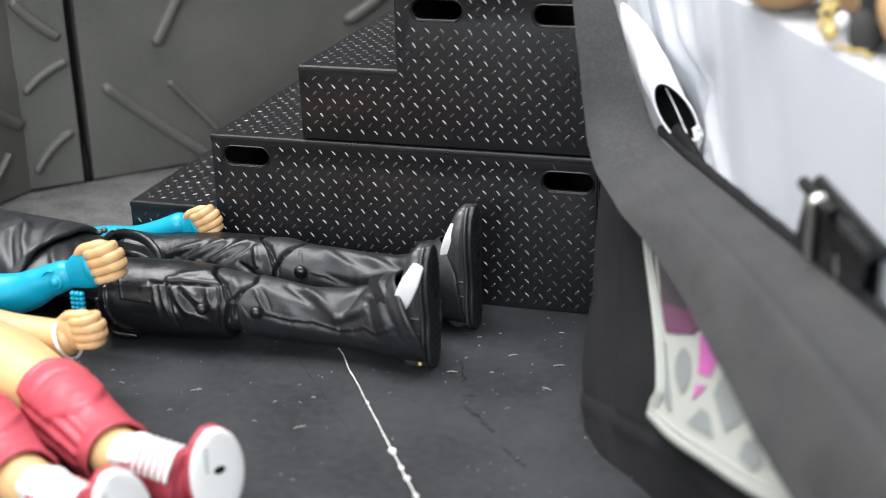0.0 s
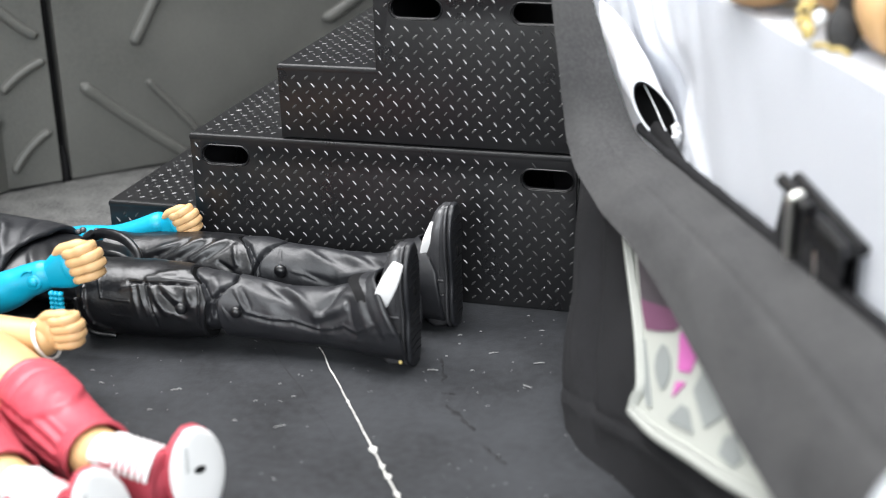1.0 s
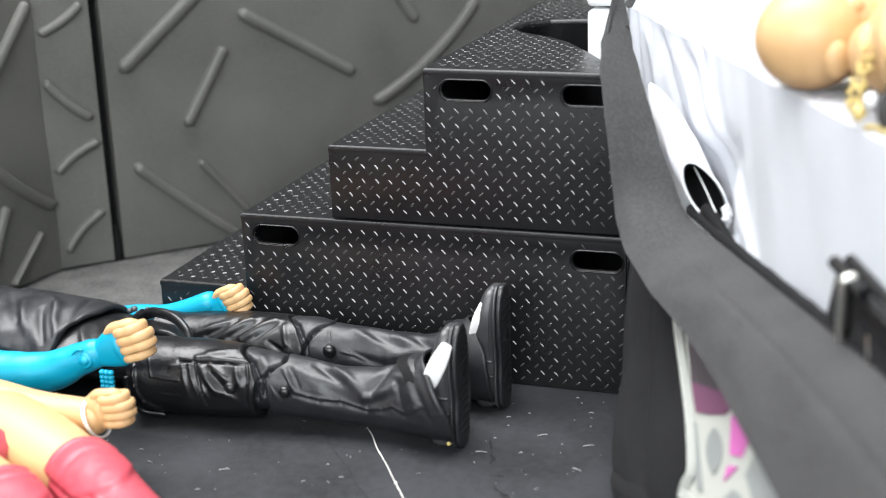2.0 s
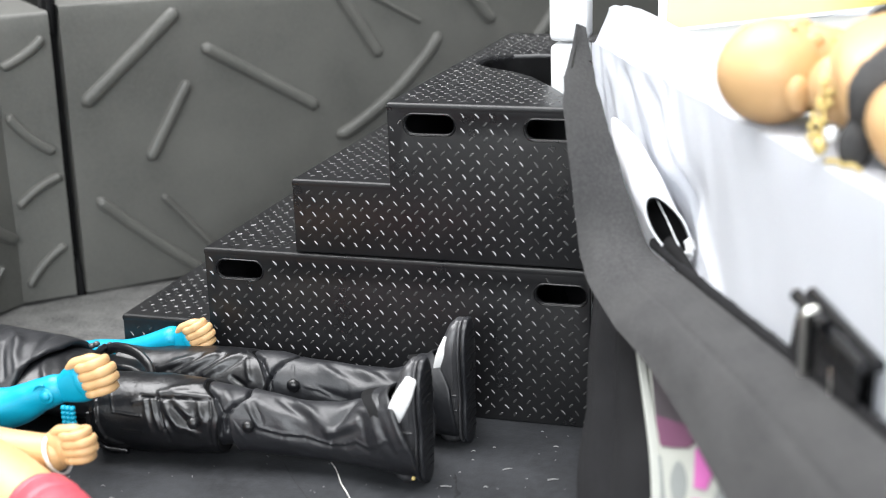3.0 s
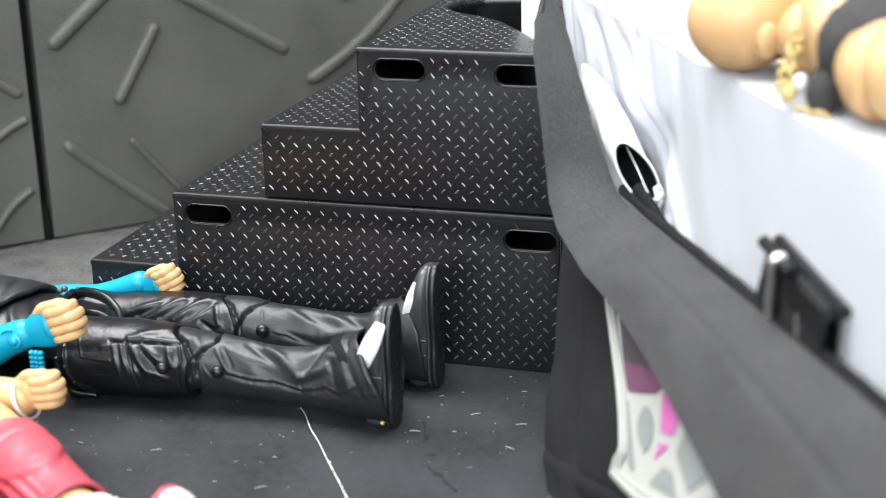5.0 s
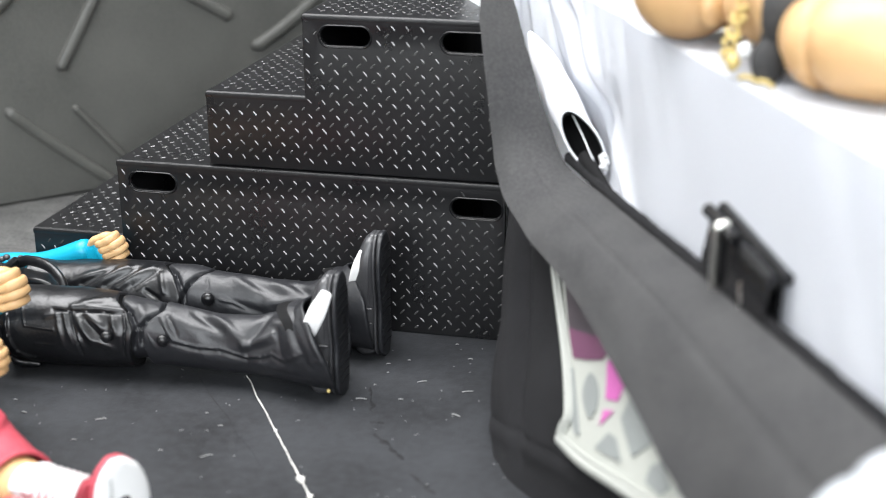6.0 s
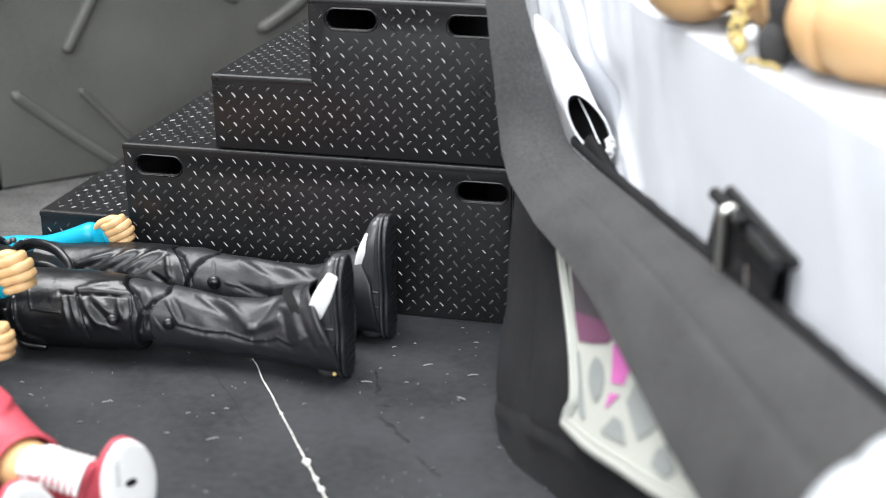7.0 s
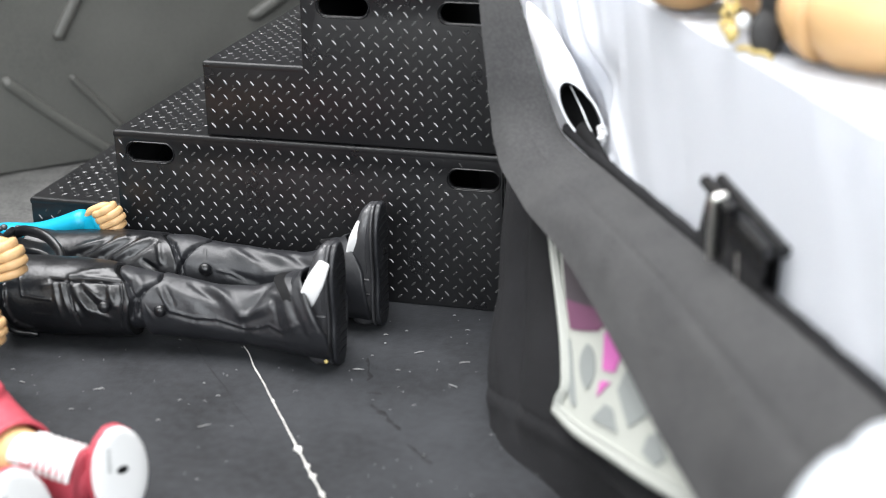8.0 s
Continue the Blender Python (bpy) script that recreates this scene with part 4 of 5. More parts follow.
def shoe(bm, yc, xs, zt, tongue):
    """A black shoe lying on its heel, toes up, the sole's face at x = xs looking along +x; millimetres."""
    m = 0.001
    upper = [(xs - 5.2, 2.6, 3.6, 3.4), (xs - 5.6, 7.5, 4.7, 4.2), (xs - 5.4, 14.0, 4.9, 4.2), (xs - 4.7, zt - 11.0, 5.3, 3.5), (xs - 4.0, zt - 5.5, 5.0, 2.7), (xs - 3.3, zt - 2.0, 3.8, 1.9), (xs - 2.9, zt - 0.7, 2.4, 1.1)]
    tube(bm, [(x * m, yc, z * m, w * m, d * m) for x, z, w, d in upper], rings=44, seg=40, mi=BOOT, up=(1, 0, 0), wrinkle=0.00015, wr_scale=240, squash=0.85)
    # outsole slab, its welt, and a black bead painting the shade of its hollow
    outline = [(0.6, 2.2), (2.4, 3.9), (7.5, 4.5), (13.0, 4.1), (zt - 11.5, 4.9), (zt - 6.0, 4.8), (zt - 2.2, 3.7), (zt - 0.2, 2.0)]
    for x, half, grow, mi in ((xs - 0.8, 0.8, 0.0, LEATHER), (xs - 2.0, 0.45, 0.10, BOOT)):
        tube(bm, [(x * m, yc, z * m, (w + grow) * m, half * m) for z, w in outline], rings=50, seg=44, mi=mi, up=(1, 0, 0), squash=0.55)
    for k in range(13):
        z = 3.6 + k * (zt - 7.0) / 12
        w = float(np.interp(z, [q[0] for q in outline], [q[1] for q in outline])) - 0.9
        if abs(z - zt * 0.62) > 1.6:
            line(bm, [(xs * m - 0.00005, yc - w * m, z * m), (xs * m + 0.00005, yc, (z + 0.5) * m), (xs * m - 0.00005, yc + w * m, z * m)], 0.00014, DARK, 8)
    blob(bm, (xs * m, yc, zt * 0.62 * m), (0.0003, 0.0011, 0.0013), DARK, 14)
    # stitched seams: round the toe cap, over the vamp, behind the heel
    for pts, r in (([(xs - 3.1, zt - 2.6, 3.9), (xs - 3.2, zt - 7.0, 5.3), (xs - 3.3, zt - 12.0, 5.35), (xs - 3.2, 15.2, 5.0)], 0.00022),
                   ([(xs - 8.6, 16.6, 3.6), (xs - 7.4, 14.8, 4.6), (xs - 5.6, 13.9, 5.1), (xs - 2.6, 13.8, 5.0)], 0.00034),
                   ([(xs - 8.4, 5.4, 3.6), (xs - 7.4, 8.6, 4.5), (xs - 5.8, 9.8, 4.9), (xs - 2.6, 9.9, 5.0)], 0.00028),
                   ([(xs - 5.2, 9.6, 4.9), (xs - 5.0, 6.0, 4.7), (xs - 4.9, 2.8, 3.7)], 0.00022)):
        line(bm, [(x * m, yc - (w - 0.05) * m, z * m) for x, z, w in pts], r, BOOT, 22)
    tube(bm, [((xs + x) * m, yc + y * m, z * m, w * m, 0.0006) for x, y, z, w in tongue], rings=18, seg=14, mi=WHITE, up=(0.25, -0.9, 0.3), squash=0.5)


# black-clad doll lying beside the steps
bm = bmesh.new()
NEAR_Y, FAR_Y = -0.0370, -0.0125
# near thigh: patch pocket with pressed wrinkles, stitching, holster edge
marks = path_marks([(-173.9, 44), (-169.2, 45), (-155.9, 39)], 0.28, -0.65) + path_marks([(-169.2, 38), (-155.9, 33)], 0.6, 0.35)
marks += path_marks([(-169.2, 45), (-166.5, 92), (-165.8, 112)], 0.28, -0.6) + path_marks([(-170.6, 50), (-168.0, 92)], 0.5, 0.35)
marks += path_marks([(-155.9, 39), (-154.8, 63), (-155.2, 112)], 0.28, -0.55)
marks += [(-167.2, 54, -162.4, 91, 0.85, 0.75), (-166.4, 80, -165.3, 95, 0.6, 0.6), (-164.8, 47, -160.4, 66, 0.9, 0.55), (-158.4, 48, -156.6, 76, 0.8, 0.6), (-164.2, 62, -161.2, 78, 0.7, -0.6), (-162.6, 84, -158.0, 98, 0.8, 0.5),
          (-169.0, 36, -162.4, 25, 0.9, 0.45), (-166.5, 27, -160.6, 14, 0.9, 0.35), (-175.2, 56, -170.4, 50, 0.7, 0.45), (-172.4, 52, -170.2, 98, 0.6, 0.25)]
marks += path_marks([(-182.4, 42), (-180.6, 71), (-173.0, 74)], 0.25, 0.3) + path_marks([(-178.0, 97), (-172.9, 98)], 0.25, 0.3)
marks += path_marks([(-185.9, 59), (-185.2, 89), (-183.7, 115), (-179.5, 126)], 0.45, 0.8)
thigh = limb(bm, NEAR_Y, [(-200, 9.6, 8.8), (-190, 9.7, 9.2), (-181, 9.8, 9.6), (-172, 10.0, 9.8), (-163, 10.2, 9.4), (-156, 10.2, 8.7), (-148, 10.2, 8.3)],
             curve_of([(0, -190), (90, -187.5), (180, -190)]), curve_of([(-90, -157), (-9, -160), (16, -158.6), (38, -154.9), (66, -152.8), (106, -153.6), (180, -154)]), marks, rings=180, seg=196, mi=GLOSS, seed=1)
# near knee and shin: broad soft folds, a stitched side seam, a flared hem
limb(bm, NEAR_Y, [(-168, 10.0, 7.0), (-158, 10.9, 7.9), (-152, 11.2, 7.2), (-146, 10.9, 6.7), (-138, 9.6, 5.2)], curve_of([(0, -166)]), curve_of([(0, -139)]), [(-153, 20, -150, 50, 1.2, 0.6)] + path_marks([(-160.0, -30), (-159.6, -9), (-158.2, 16), (-154.4, 38), (-152.4, 66), (-153.0, 110)], 0.5, -1.5) + path_marks([(-147.0, -40), (-147.8, -15), (-147.0, 23), (-149.6, 47), (-151.3, 65), (-151.0, 100)], 0.5, -1.5), rings=110, seg=96, mi=LEATHER, seed=2)
marks = [(-139.0, 12, -131.4, 46, 1.3, -0.85), (-134.2, 12, -125.2, 66, 1.3, 0.95), (-123.4, 60, -120.2, 12, 1.4, -1.25), (-125.2, 72, -118.0, 53, 0.9, 0.95), (-124.2, 84, -117.4, 68, 0.8, -0.5), (-144.0, 34, -137.0, 55, 1.7, 0.55),
         (-117.0, 40, -114.6, 92, 0.8, -0.5), (-114.4, 44, -111.0, 96, 0.9, 0.4), (-112.0, 56, -107.6, 104, 0.8, -0.4), (-110.0, 40, -104.4, 96, 0.6, 0.35), (-119.0, 25, -115.0, 48, 0.9, 0.5), (-117.0, 12, -113.4, 34, 0.8, -0.5),
         (-146.6, 40, -143.4, 74, 0.6, 0.55), (-145.2, 34, -142.2, 68, 0.6, -0.5), (-136.0, 60, -130.0, 72, 1.2, -0.35), (-149.6, 70, -147.6, 96, 0.6, 0.4), (-140.0, 98, -126.0, 108, 1.2, 0.3), (-122.0, 104, -112.0, 112, 1.0, 0.4)]
seam = [(-143.2, 79), (-137.0, 84), (-131.2, 81), (-124.6, 93), (-120.6, 90), (-117.8, 84), (-114.4, 96), (-109.4, 87)]
marks += path_marks(seam, 0.28, 0.38) + path_marks([(x, a + 6) for x, a in seam], 0.5, -0.4) + path_marks([(-108.0, 99), (-103.4, 93)], 0.25, 0.35)
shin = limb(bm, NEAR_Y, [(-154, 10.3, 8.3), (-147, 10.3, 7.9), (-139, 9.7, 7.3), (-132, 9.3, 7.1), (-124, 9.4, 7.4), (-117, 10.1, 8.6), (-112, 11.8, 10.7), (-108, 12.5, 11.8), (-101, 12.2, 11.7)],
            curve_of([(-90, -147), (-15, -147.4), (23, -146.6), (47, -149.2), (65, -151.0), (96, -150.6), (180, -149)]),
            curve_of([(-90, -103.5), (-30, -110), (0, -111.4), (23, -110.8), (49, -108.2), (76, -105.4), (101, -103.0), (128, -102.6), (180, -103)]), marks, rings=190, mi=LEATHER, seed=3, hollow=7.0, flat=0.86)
# far leg
marks = [(-182.0, 54, -173.6, 32, 1.0, 0.75), (-176.0, 62, -167.4, 22, 1.1, 0.95), (-168.4, 60, -160.6, 18, 1.1, 0.95), (-178.6, 58, -171.0, 30, 0.9, -0.75), (-171.6, 60, -164.8, 24, 0.9, -0.8), (-164.2, 58, -158.8, 26, 0.7, -0.6), (-157.6, 30, -155.8, 62, 0.7, 0.6), (-160.6, 62, -157.2, 74, 0.6, -0.8)]
limb(bm, FAR_Y, [(-200, 9.0, 7.5), (-190, 9.0, 7.8), (-181, 9.2, 8.3), (-170, 9.6, 9.0), (-160, 9.7, 8.9), (-150, 9.8, 8.6)],
     curve_of([(0, -197)]), curve_of([(-90, -156), (0, -158.6), (29, -154.2), (66, -151.2), (110, -152.0), (180, -153)]), marks, rings=110, mi=GLOSS, seed=4)
limb(bm, FAR_Y, [(-164, 9.7, 7.0), (-157, 10.4, 7.8), (-151, 11.0, 7.7), (-146, 10.5, 7.1), (-138, 9.4, 5.4)], curve_of([(0, -163)]), curve_of([(0, -139)]), path_marks([(-158.2, -20), (-158.2, 0), (-153.8, 29), (-150.9, 66), (-151.6, 110)], 0.5, -1.5) + path_marks([(-145.6, -30), (-145.6, 0), (-148.2, 28), (-149.8, 51), (-150.6, 66), (-150.0, 110)], 0.5, -1.5), rings=110, seg=96, mi=LEATHER, seed=5)
marks = [(-137.6, 72, -130.0, 84, 1.0, -0.6), (-128.4, 66, -120.2, 52, 1.1, 0.6), (-135.0, 18, -126.0, 44, 1.5, -0.6), (-139.0, 14, -132.0, 44, 1.4, 0.5), (-128.0, 14, -122.0, 40, 1.3, 0.5), (-122.0, 18, -117.4, 44, 1.1, -0.6), (-116.6, 14, -113.2, 52, 0.9, 0.5), (-113.0, 22, -109.6, 64, 0.7, -0.5)]
marks += path_marks([(-141.2, 67), (-137.6, 71), (-134.5, 80)], 0.3, 0.45) + path_marks([(-144.6, 50), (-145.5, 26)], 0.3, -0.35)
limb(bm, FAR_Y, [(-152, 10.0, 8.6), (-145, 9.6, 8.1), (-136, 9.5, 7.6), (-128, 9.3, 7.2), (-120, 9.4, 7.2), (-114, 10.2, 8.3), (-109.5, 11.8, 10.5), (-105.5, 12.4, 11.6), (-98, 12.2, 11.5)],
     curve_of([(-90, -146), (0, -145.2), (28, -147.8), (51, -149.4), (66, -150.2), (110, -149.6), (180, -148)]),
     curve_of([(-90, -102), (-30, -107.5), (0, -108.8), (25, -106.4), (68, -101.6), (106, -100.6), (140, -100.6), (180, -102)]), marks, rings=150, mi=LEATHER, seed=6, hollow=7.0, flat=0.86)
for x, g, yc, zc, r, size in ((-145.1, 78, NEAR_Y, 10.2, 7.8, 1.5), (-159.0, 79, NEAR_Y, 10.2, 9.0, 1.5), (-143.8, 66, FAR_Y, 9.6, 8.0, 1.75)):
    g = math.radians(g)
    blob(bm, (x / 1000, yc - (r + 0.3) * math.sin(g) / 1000, (zc + (r + 0.3) * math.cos(g)) / 1000), (size / 1000, size * 0.0008, size / 1000), GLOSS, 22)
# added black plugs paint the shade inside both hems
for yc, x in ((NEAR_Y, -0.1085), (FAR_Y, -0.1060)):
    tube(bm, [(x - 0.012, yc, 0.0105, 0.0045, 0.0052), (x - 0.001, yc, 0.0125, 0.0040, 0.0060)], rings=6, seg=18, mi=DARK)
shoe(bm, -0.0385, -101.6, 30.4, ((-7.6, -4.2, 15.4, 1.5), (-6.6, -5.2, 18.0, 2.0), (-4.3, -5.6, 22.8, 2.1), (-2.4, -4.6, 27.0, 1.4)))
shoe(bm, -0.0142, -98.2, 32.2, ((-7.6, -3.0, 17.4, 1.1), (-7.0, -4.2, 20.4, 1.5), (-5.9, -4.6, 24.6, 1.4), (-5.0, -3.8, 28.2, 0.8)))
# pelvis, jacket with a rolled hem, belt and hip straps
limb(bm, -0.0235, [(-216, 10.2, 8.2), (-206, 9.8, 7.4), (-198, 9.4, 7.0), (-188, 9.0, 6.6), (-182, 8.0, 5.0)], curve_of([(0, -216)]), curve_of([(0, -182)]), [(-210, 20, -204, 60, 0.9, 0.6), (-207, 0, -200, 40, 0.9, -0.6), (-203, 40, -196, 70, 0.9, 0.5)], rings=60, seg=96, mi=GLOSS, seed=7, flat=2.05)
marks = [(-219.0, 10, -213.5, 50, 0.9, 0.9), (-222.0, 20, -216.5, 62, 0.8, -0.8), (-226.0, -10, -217.0, 16, 1.0, 0.9), (-229.0, 10, -222.0, 50, 1.1, 0.9), (-235.0, 0, -226.0, 40, 1.2, -0.9), (-214.0, -20, -211.5, 26, 0.7, -0.6)]
limb(bm, -0.0235, [(-256, 10.5, 8.0), (-246, 11.0, 11.0), (-230, 11.2, 11.0), (-218, 11.2, 10.4), (-208, 10.6, 9.2)], curve_of([(0, -256)]), curve_of([(-60, -207), (0, -208.5), (40, -212), (90, -214), (180, -212)]), marks, rings=90, seg=120, mi=LEATHER, seed=8, hollow=3.0, flat=1.62, puff=0.0007)
for pts, r in (([(-199, -17, 16.8), (-195, -18, 18.4), (-190, -20, 18.9), (-185.6, -22, 18.2), (-182.2, -24, 16.2), (-180.6, -25.5, 13.6)], 1.1), ([(-196, -24, 13.6), (-191, -26, 16.0), (-186, -27, 16.4), (-182, -27, 14.4)], 0.8),
               ([(-201, -40, 14.0), (-197.5, -34, 18.0), (-197, -26, 18.6), (-198.5, -18, 18.0)], 0.9), ([(-187.5, -46.6, 12.0), (-187.0, -46.2, 6.5), (-185.0, -44.4, 2.4), (-180.0, -42.5, 1.0)], 0.6)):
    tube(bm, [(x / 1000, y / 1000, z / 1000, r / 1000, r * 0.0013) for x, y, z in pts], rings=40, seg=12, mi=GLOSS, wrinkle=0.0001, wr_scale=400)
blob(bm, (-0.1036, -0.0452, 0.0033), (0.0005, 0.0005, 0.0005), GOLD, 10)
# head and neck, plain
tube(bm, [(-0.256, -0.0225, 0.0125, 0.0052, 0.0052), (-0.268, -0.0225, 0.0125, 0.0048, 0.0050)], rings=8, seg=18, mi=SKIN)
blob(bm, (-0.277, -0.0225, 0.0125), (0.0115, 0.0088, 0.0105), SKIN, 24)
# near arm
tube(bm, [(-0.253, -0.0450, 0.0130, 0.0072, 0.0074), (-0.240, -0.0505, 0.0122, 0.0070, 0.0074), (-0.2265, -0.0530, 0.0116, 0.0062, 0.0066)], rings=20, seg=28, mi=TEAL, wrinkle=0.0002)
tube(bm, [(-0.2285, -0.0530, 0.0116, 0.0060, 0.0064), (-0.216, -0.0525, 0.0122, 0.0056, 0.0062), (-0.2050, -0.0517, 0.0142, 0.0048, 0.0050), (-0.1975, -0.0510, 0.0176, 0.0040, 0.0042), (-0.1925, -0.0506, 0.0196, 0.0034, 0.0037)], rings=36, seg=32, mi=TEAL, wrinkle=0.0003, wr_scale=150)
disc(bm, (-0.1938, -0.0536, 0.0188), (0.1, -1, 0.1), 0.0020, 0.0008, TEAL)
line(bm, [(-0.1948 + 0.0026 * math.sin(g), -0.0540, 0.0186 + 0.0030 * math.cos(g)) for g in np.linspace(-2.6, 0.2, 9)], 0.0003, TEAL, 20)
fist(bm, (-0.1822, -0.0500, 0.0234), (0.93, 0.0, 0.32), (-0.34, 0.0, 0.94), 0.98, TEAL)
for k in range(5):
    for j in (-1, 0, 1):
        blob(bm, (-0.1883 + 0.0012 * j, -0.0536, 0.0162 - 0.0012 * k), (0.0008, 0.0009, 0.0007), TEAL, 10)
# far arm, behind the hips
tube(bm, [(-0.253, -0.0040, 0.0090, 0.0050, 0.0056), (-0.236, -0.0040, 0.0070, 0.0048, 0.0054), (-0.218, -0.0050, 0.0070, 0.0042, 0.0052)], rings=16, seg=22, mi=TEAL)
tube(bm, [(-0.220, -0.0050, 0.0072, 0.0042, 0.0050), (-0.208, -0.0062, 0.0110, 0.0040, 0.0042), (-0.1985, -0.0074, 0.0134, 0.0034, 0.0030), (-0.1915, -0.0080, 0.0155, 0.0034, 0.0030), (-0.1835, -0.0082, 0.0188, 0.0033, 0.0030)], rings=30, seg=26, mi=TEAL)
for k in range(7):
    blob(bm, (-0.2060 + 0.0014 * k, -0.0120, 0.0158 + 0.0007 * math.sin(k * 2)), (0.0010, 0.0009, 0.0008), BOOT, 10)
fist(bm, (-0.1758, -0.0082, 0.0198), (0.86, -0.05, 0.42), (-0.45, -0.1, 0.88), 0.80, TEAL)
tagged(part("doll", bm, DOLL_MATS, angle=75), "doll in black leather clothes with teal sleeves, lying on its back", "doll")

# doll in crimson pads and white shoes
bm = bmesh.new()


def red_leg(hip, knee, ankle, sole_at, toe, sole_to):
    hip, knee, ankle, foot = Vector(hip), Vector(knee), Vector(ankle), Vector(sole_at) + Vector((-0.0015, -0.0035, -0.0018))
    way = (ankle - knee).normalized()
    tube(bm, [(*hip, 0.0105, 0.0105), (*(hip.lerp(knee, 0.5)), 0.0100, 0.0100), (*(knee + way * 0.006), 0.0078, 0.0078)], rings=16, seg=28, mi=SKIN)
    long = (ankle - knee).length - 0.0015
    side = way.cross(UP).normalized()
    top = side.cross(way)
    pad = [(0.02, 0.0074), (0.10, 0.0083), (0.30, 0.0086), (0.55, 0.0080), (0.82, 0.0072), (1.0, 0.0073)]
    shell = tube(bm, [(*(knee + way * (long * t)), r, r) for t, r in pad], rings=88, seg=120, mi=RED, wrinkle=0.0002, wr_scale=220, open_end=True)
    # moulded relief: a raised cap with cross ribs over a field of upright flutes
    for k, loop in enumerate(shell):
        t = k / 87
        c = knee + way * (long * t)
        for v in loop:
            o = v.co - c
            g = math.atan2(o.dot(top), o.dot(side))
            off = abs(g - 1.35) / 1.0
            cap = ease((0.74 - t - 0.16 * off * off) / 0.03) * ease((1.0 - off) / 0.12) * ease((t - 0.06) / 0.03)
            flute = (1 - cap) * ease((t - 0.24) / 0.1) * ease((0.90 - t) / 0.06) * ease((0.95 - g) / 0.2) * ease((g + 1.4) / 0.3) * (0.5 + 0.5 * math.cos(g * 17 + 5 * t))
            cross = cap * 0.5 * (math.exp(-((t - 0.22 - 0.04 * off) / 0.022) ** 2) + math.exp(-((t - 0.38 - 0.05 * off) / 0.022) ** 2))
            v.co += o.normalized() * (0.0010 * cap + 0.0008 * flute - 0.0009 * cross)
    inner = tube(bm, [(*(knee + way * (long * t)), r, r) for t, r in ((0.80, 0.0062), (0.999, 0.0067))], rings=6, seg=36, mi=RED, open_end=True)
    end = knee + way * long
    line(bm, [end + (side * math.cos(g) + top * math.sin(g)) * 0.0071 for g in np.linspace(0, 2 * math.pi, 13)], 0.0005, RED, 40)
    on = (foot - ankle).normalized()
    tube(bm, [(*(ankle - way * 0.012), 0.0056, 0.0058), (*(ankle - way * 0.001), 0.0056, 0.0058), (*(foot - on * 0.0175), 0.0052, 0.0055)], rings=12, seg=24, mi=SKIN)
    way = on
    side = way.cross(UP).normalized()
    top = side.cross(way)
    tube(bm, [(*(foot - way * 0.0145), 0.0050, 0.0054), (*(foot - way * 0.006), 0.0048, 0.0054)], rings=6, seg=22, mi=RED)
    # sock and shoe: the toe points along toe, the sole looks along sole_to
    tv, sv = Vector(toe).normalized(), Vector(sole_to).normalized()
    tube(bm, [(*(foot - way * 0.0172), 0.0054, 0.0058), (*(foot - way * 0.0156), 0.0060, 0.0064), (*(foot - way * 0.0136), 0.0055, 0.0058)], rings=12, seg=24, mi=WHITE, wrinkle=0.0002)
    heel = Vector(sole_at) - tv * 0.0098 + sv * 0.0004
    tube(bm, [(*(foot - way * 0.0140), 0.0053, 0.0056), (*(foot - way * 0.010), 0.0056, 0.0064), (*(foot - way * 0.0030), 0.0054, 0.0070)], rings=10, seg=26, mi=RED, wrinkle=0.0002, wr_scale=300, round_ends=False)
    for off, grow, mi in ((-0.0012, 0.0002, RED), (0.0010, 0.0, WHITE)):
        oval = [(heel + sv * off + tv * t, (0.0059 + grow) * math.sqrt(max(0.02, 1 - ((t - 0.0096) / 0.0098) ** 2)), 0.0013) for t in np.linspace(0.0002, 0.0190, 13)]
        tube(bm, [(*p, w, h) for p, w, h in oval], rings=36, seg=30, mi=mi, up=sv, round_ends=False, squash=0.8)
    blob(bm, heel + sv * 0.00225 + tv * 0.0108, (0.0013, 0.0009, 0.0003), DARK, 14, sv.to_track_quat("Z", "Y").to_matrix())
    edge_on = sv.cross(tv).normalized()
    for k in range(7):
        c = heel + sv * 0.00232 + tv * (0.0112 + 0.0008 * k) + edge_on * 0.0026
        line(bm, [c - edge_on * 0.0004, c, c + edge_on * 0.0004], 0.00012, GREY, 4)
    lift = (top * 0.85 + side * 0.5).normalized()
    tube(bm, [(*(foot - way * t + lift * q), 0.0036, 0.0012) for t, q in ((0.0150, 0.0056), (0.0120, 0.0060), (0.0080, 0.0063), (0.0040, 0.0062))], rings=12, seg=16, mi=RED, up=lift)
    tube(bm, [(*(foot - way * t + lift * q), 0.0034, 0.0014) for t, q in ((0.0182, 0.0048), (0.0150, 0.0056), (0.0126, 0.0060))], rings=10, seg=16, mi=WHITE, up=lift, wrinkle=0.0002, wr_scale=500)
    across = way.cross(lift).normalized()
    for k in range(6):
        c = foot - way * (0.0122 - 0.0016 * k) + lift * (0.0068 + 0.0001 * k)
        line(bm, [c - across * 0.0040 - lift * 0.0012, c - across * 0.002 + lift * 0.0003, c + across * 0.002 + lift * 0.0003 + way * 0.0008, c + across * 0.0040 - lift * 0.0012 + way * 0.0008], 0.0005, WHITE, 10)


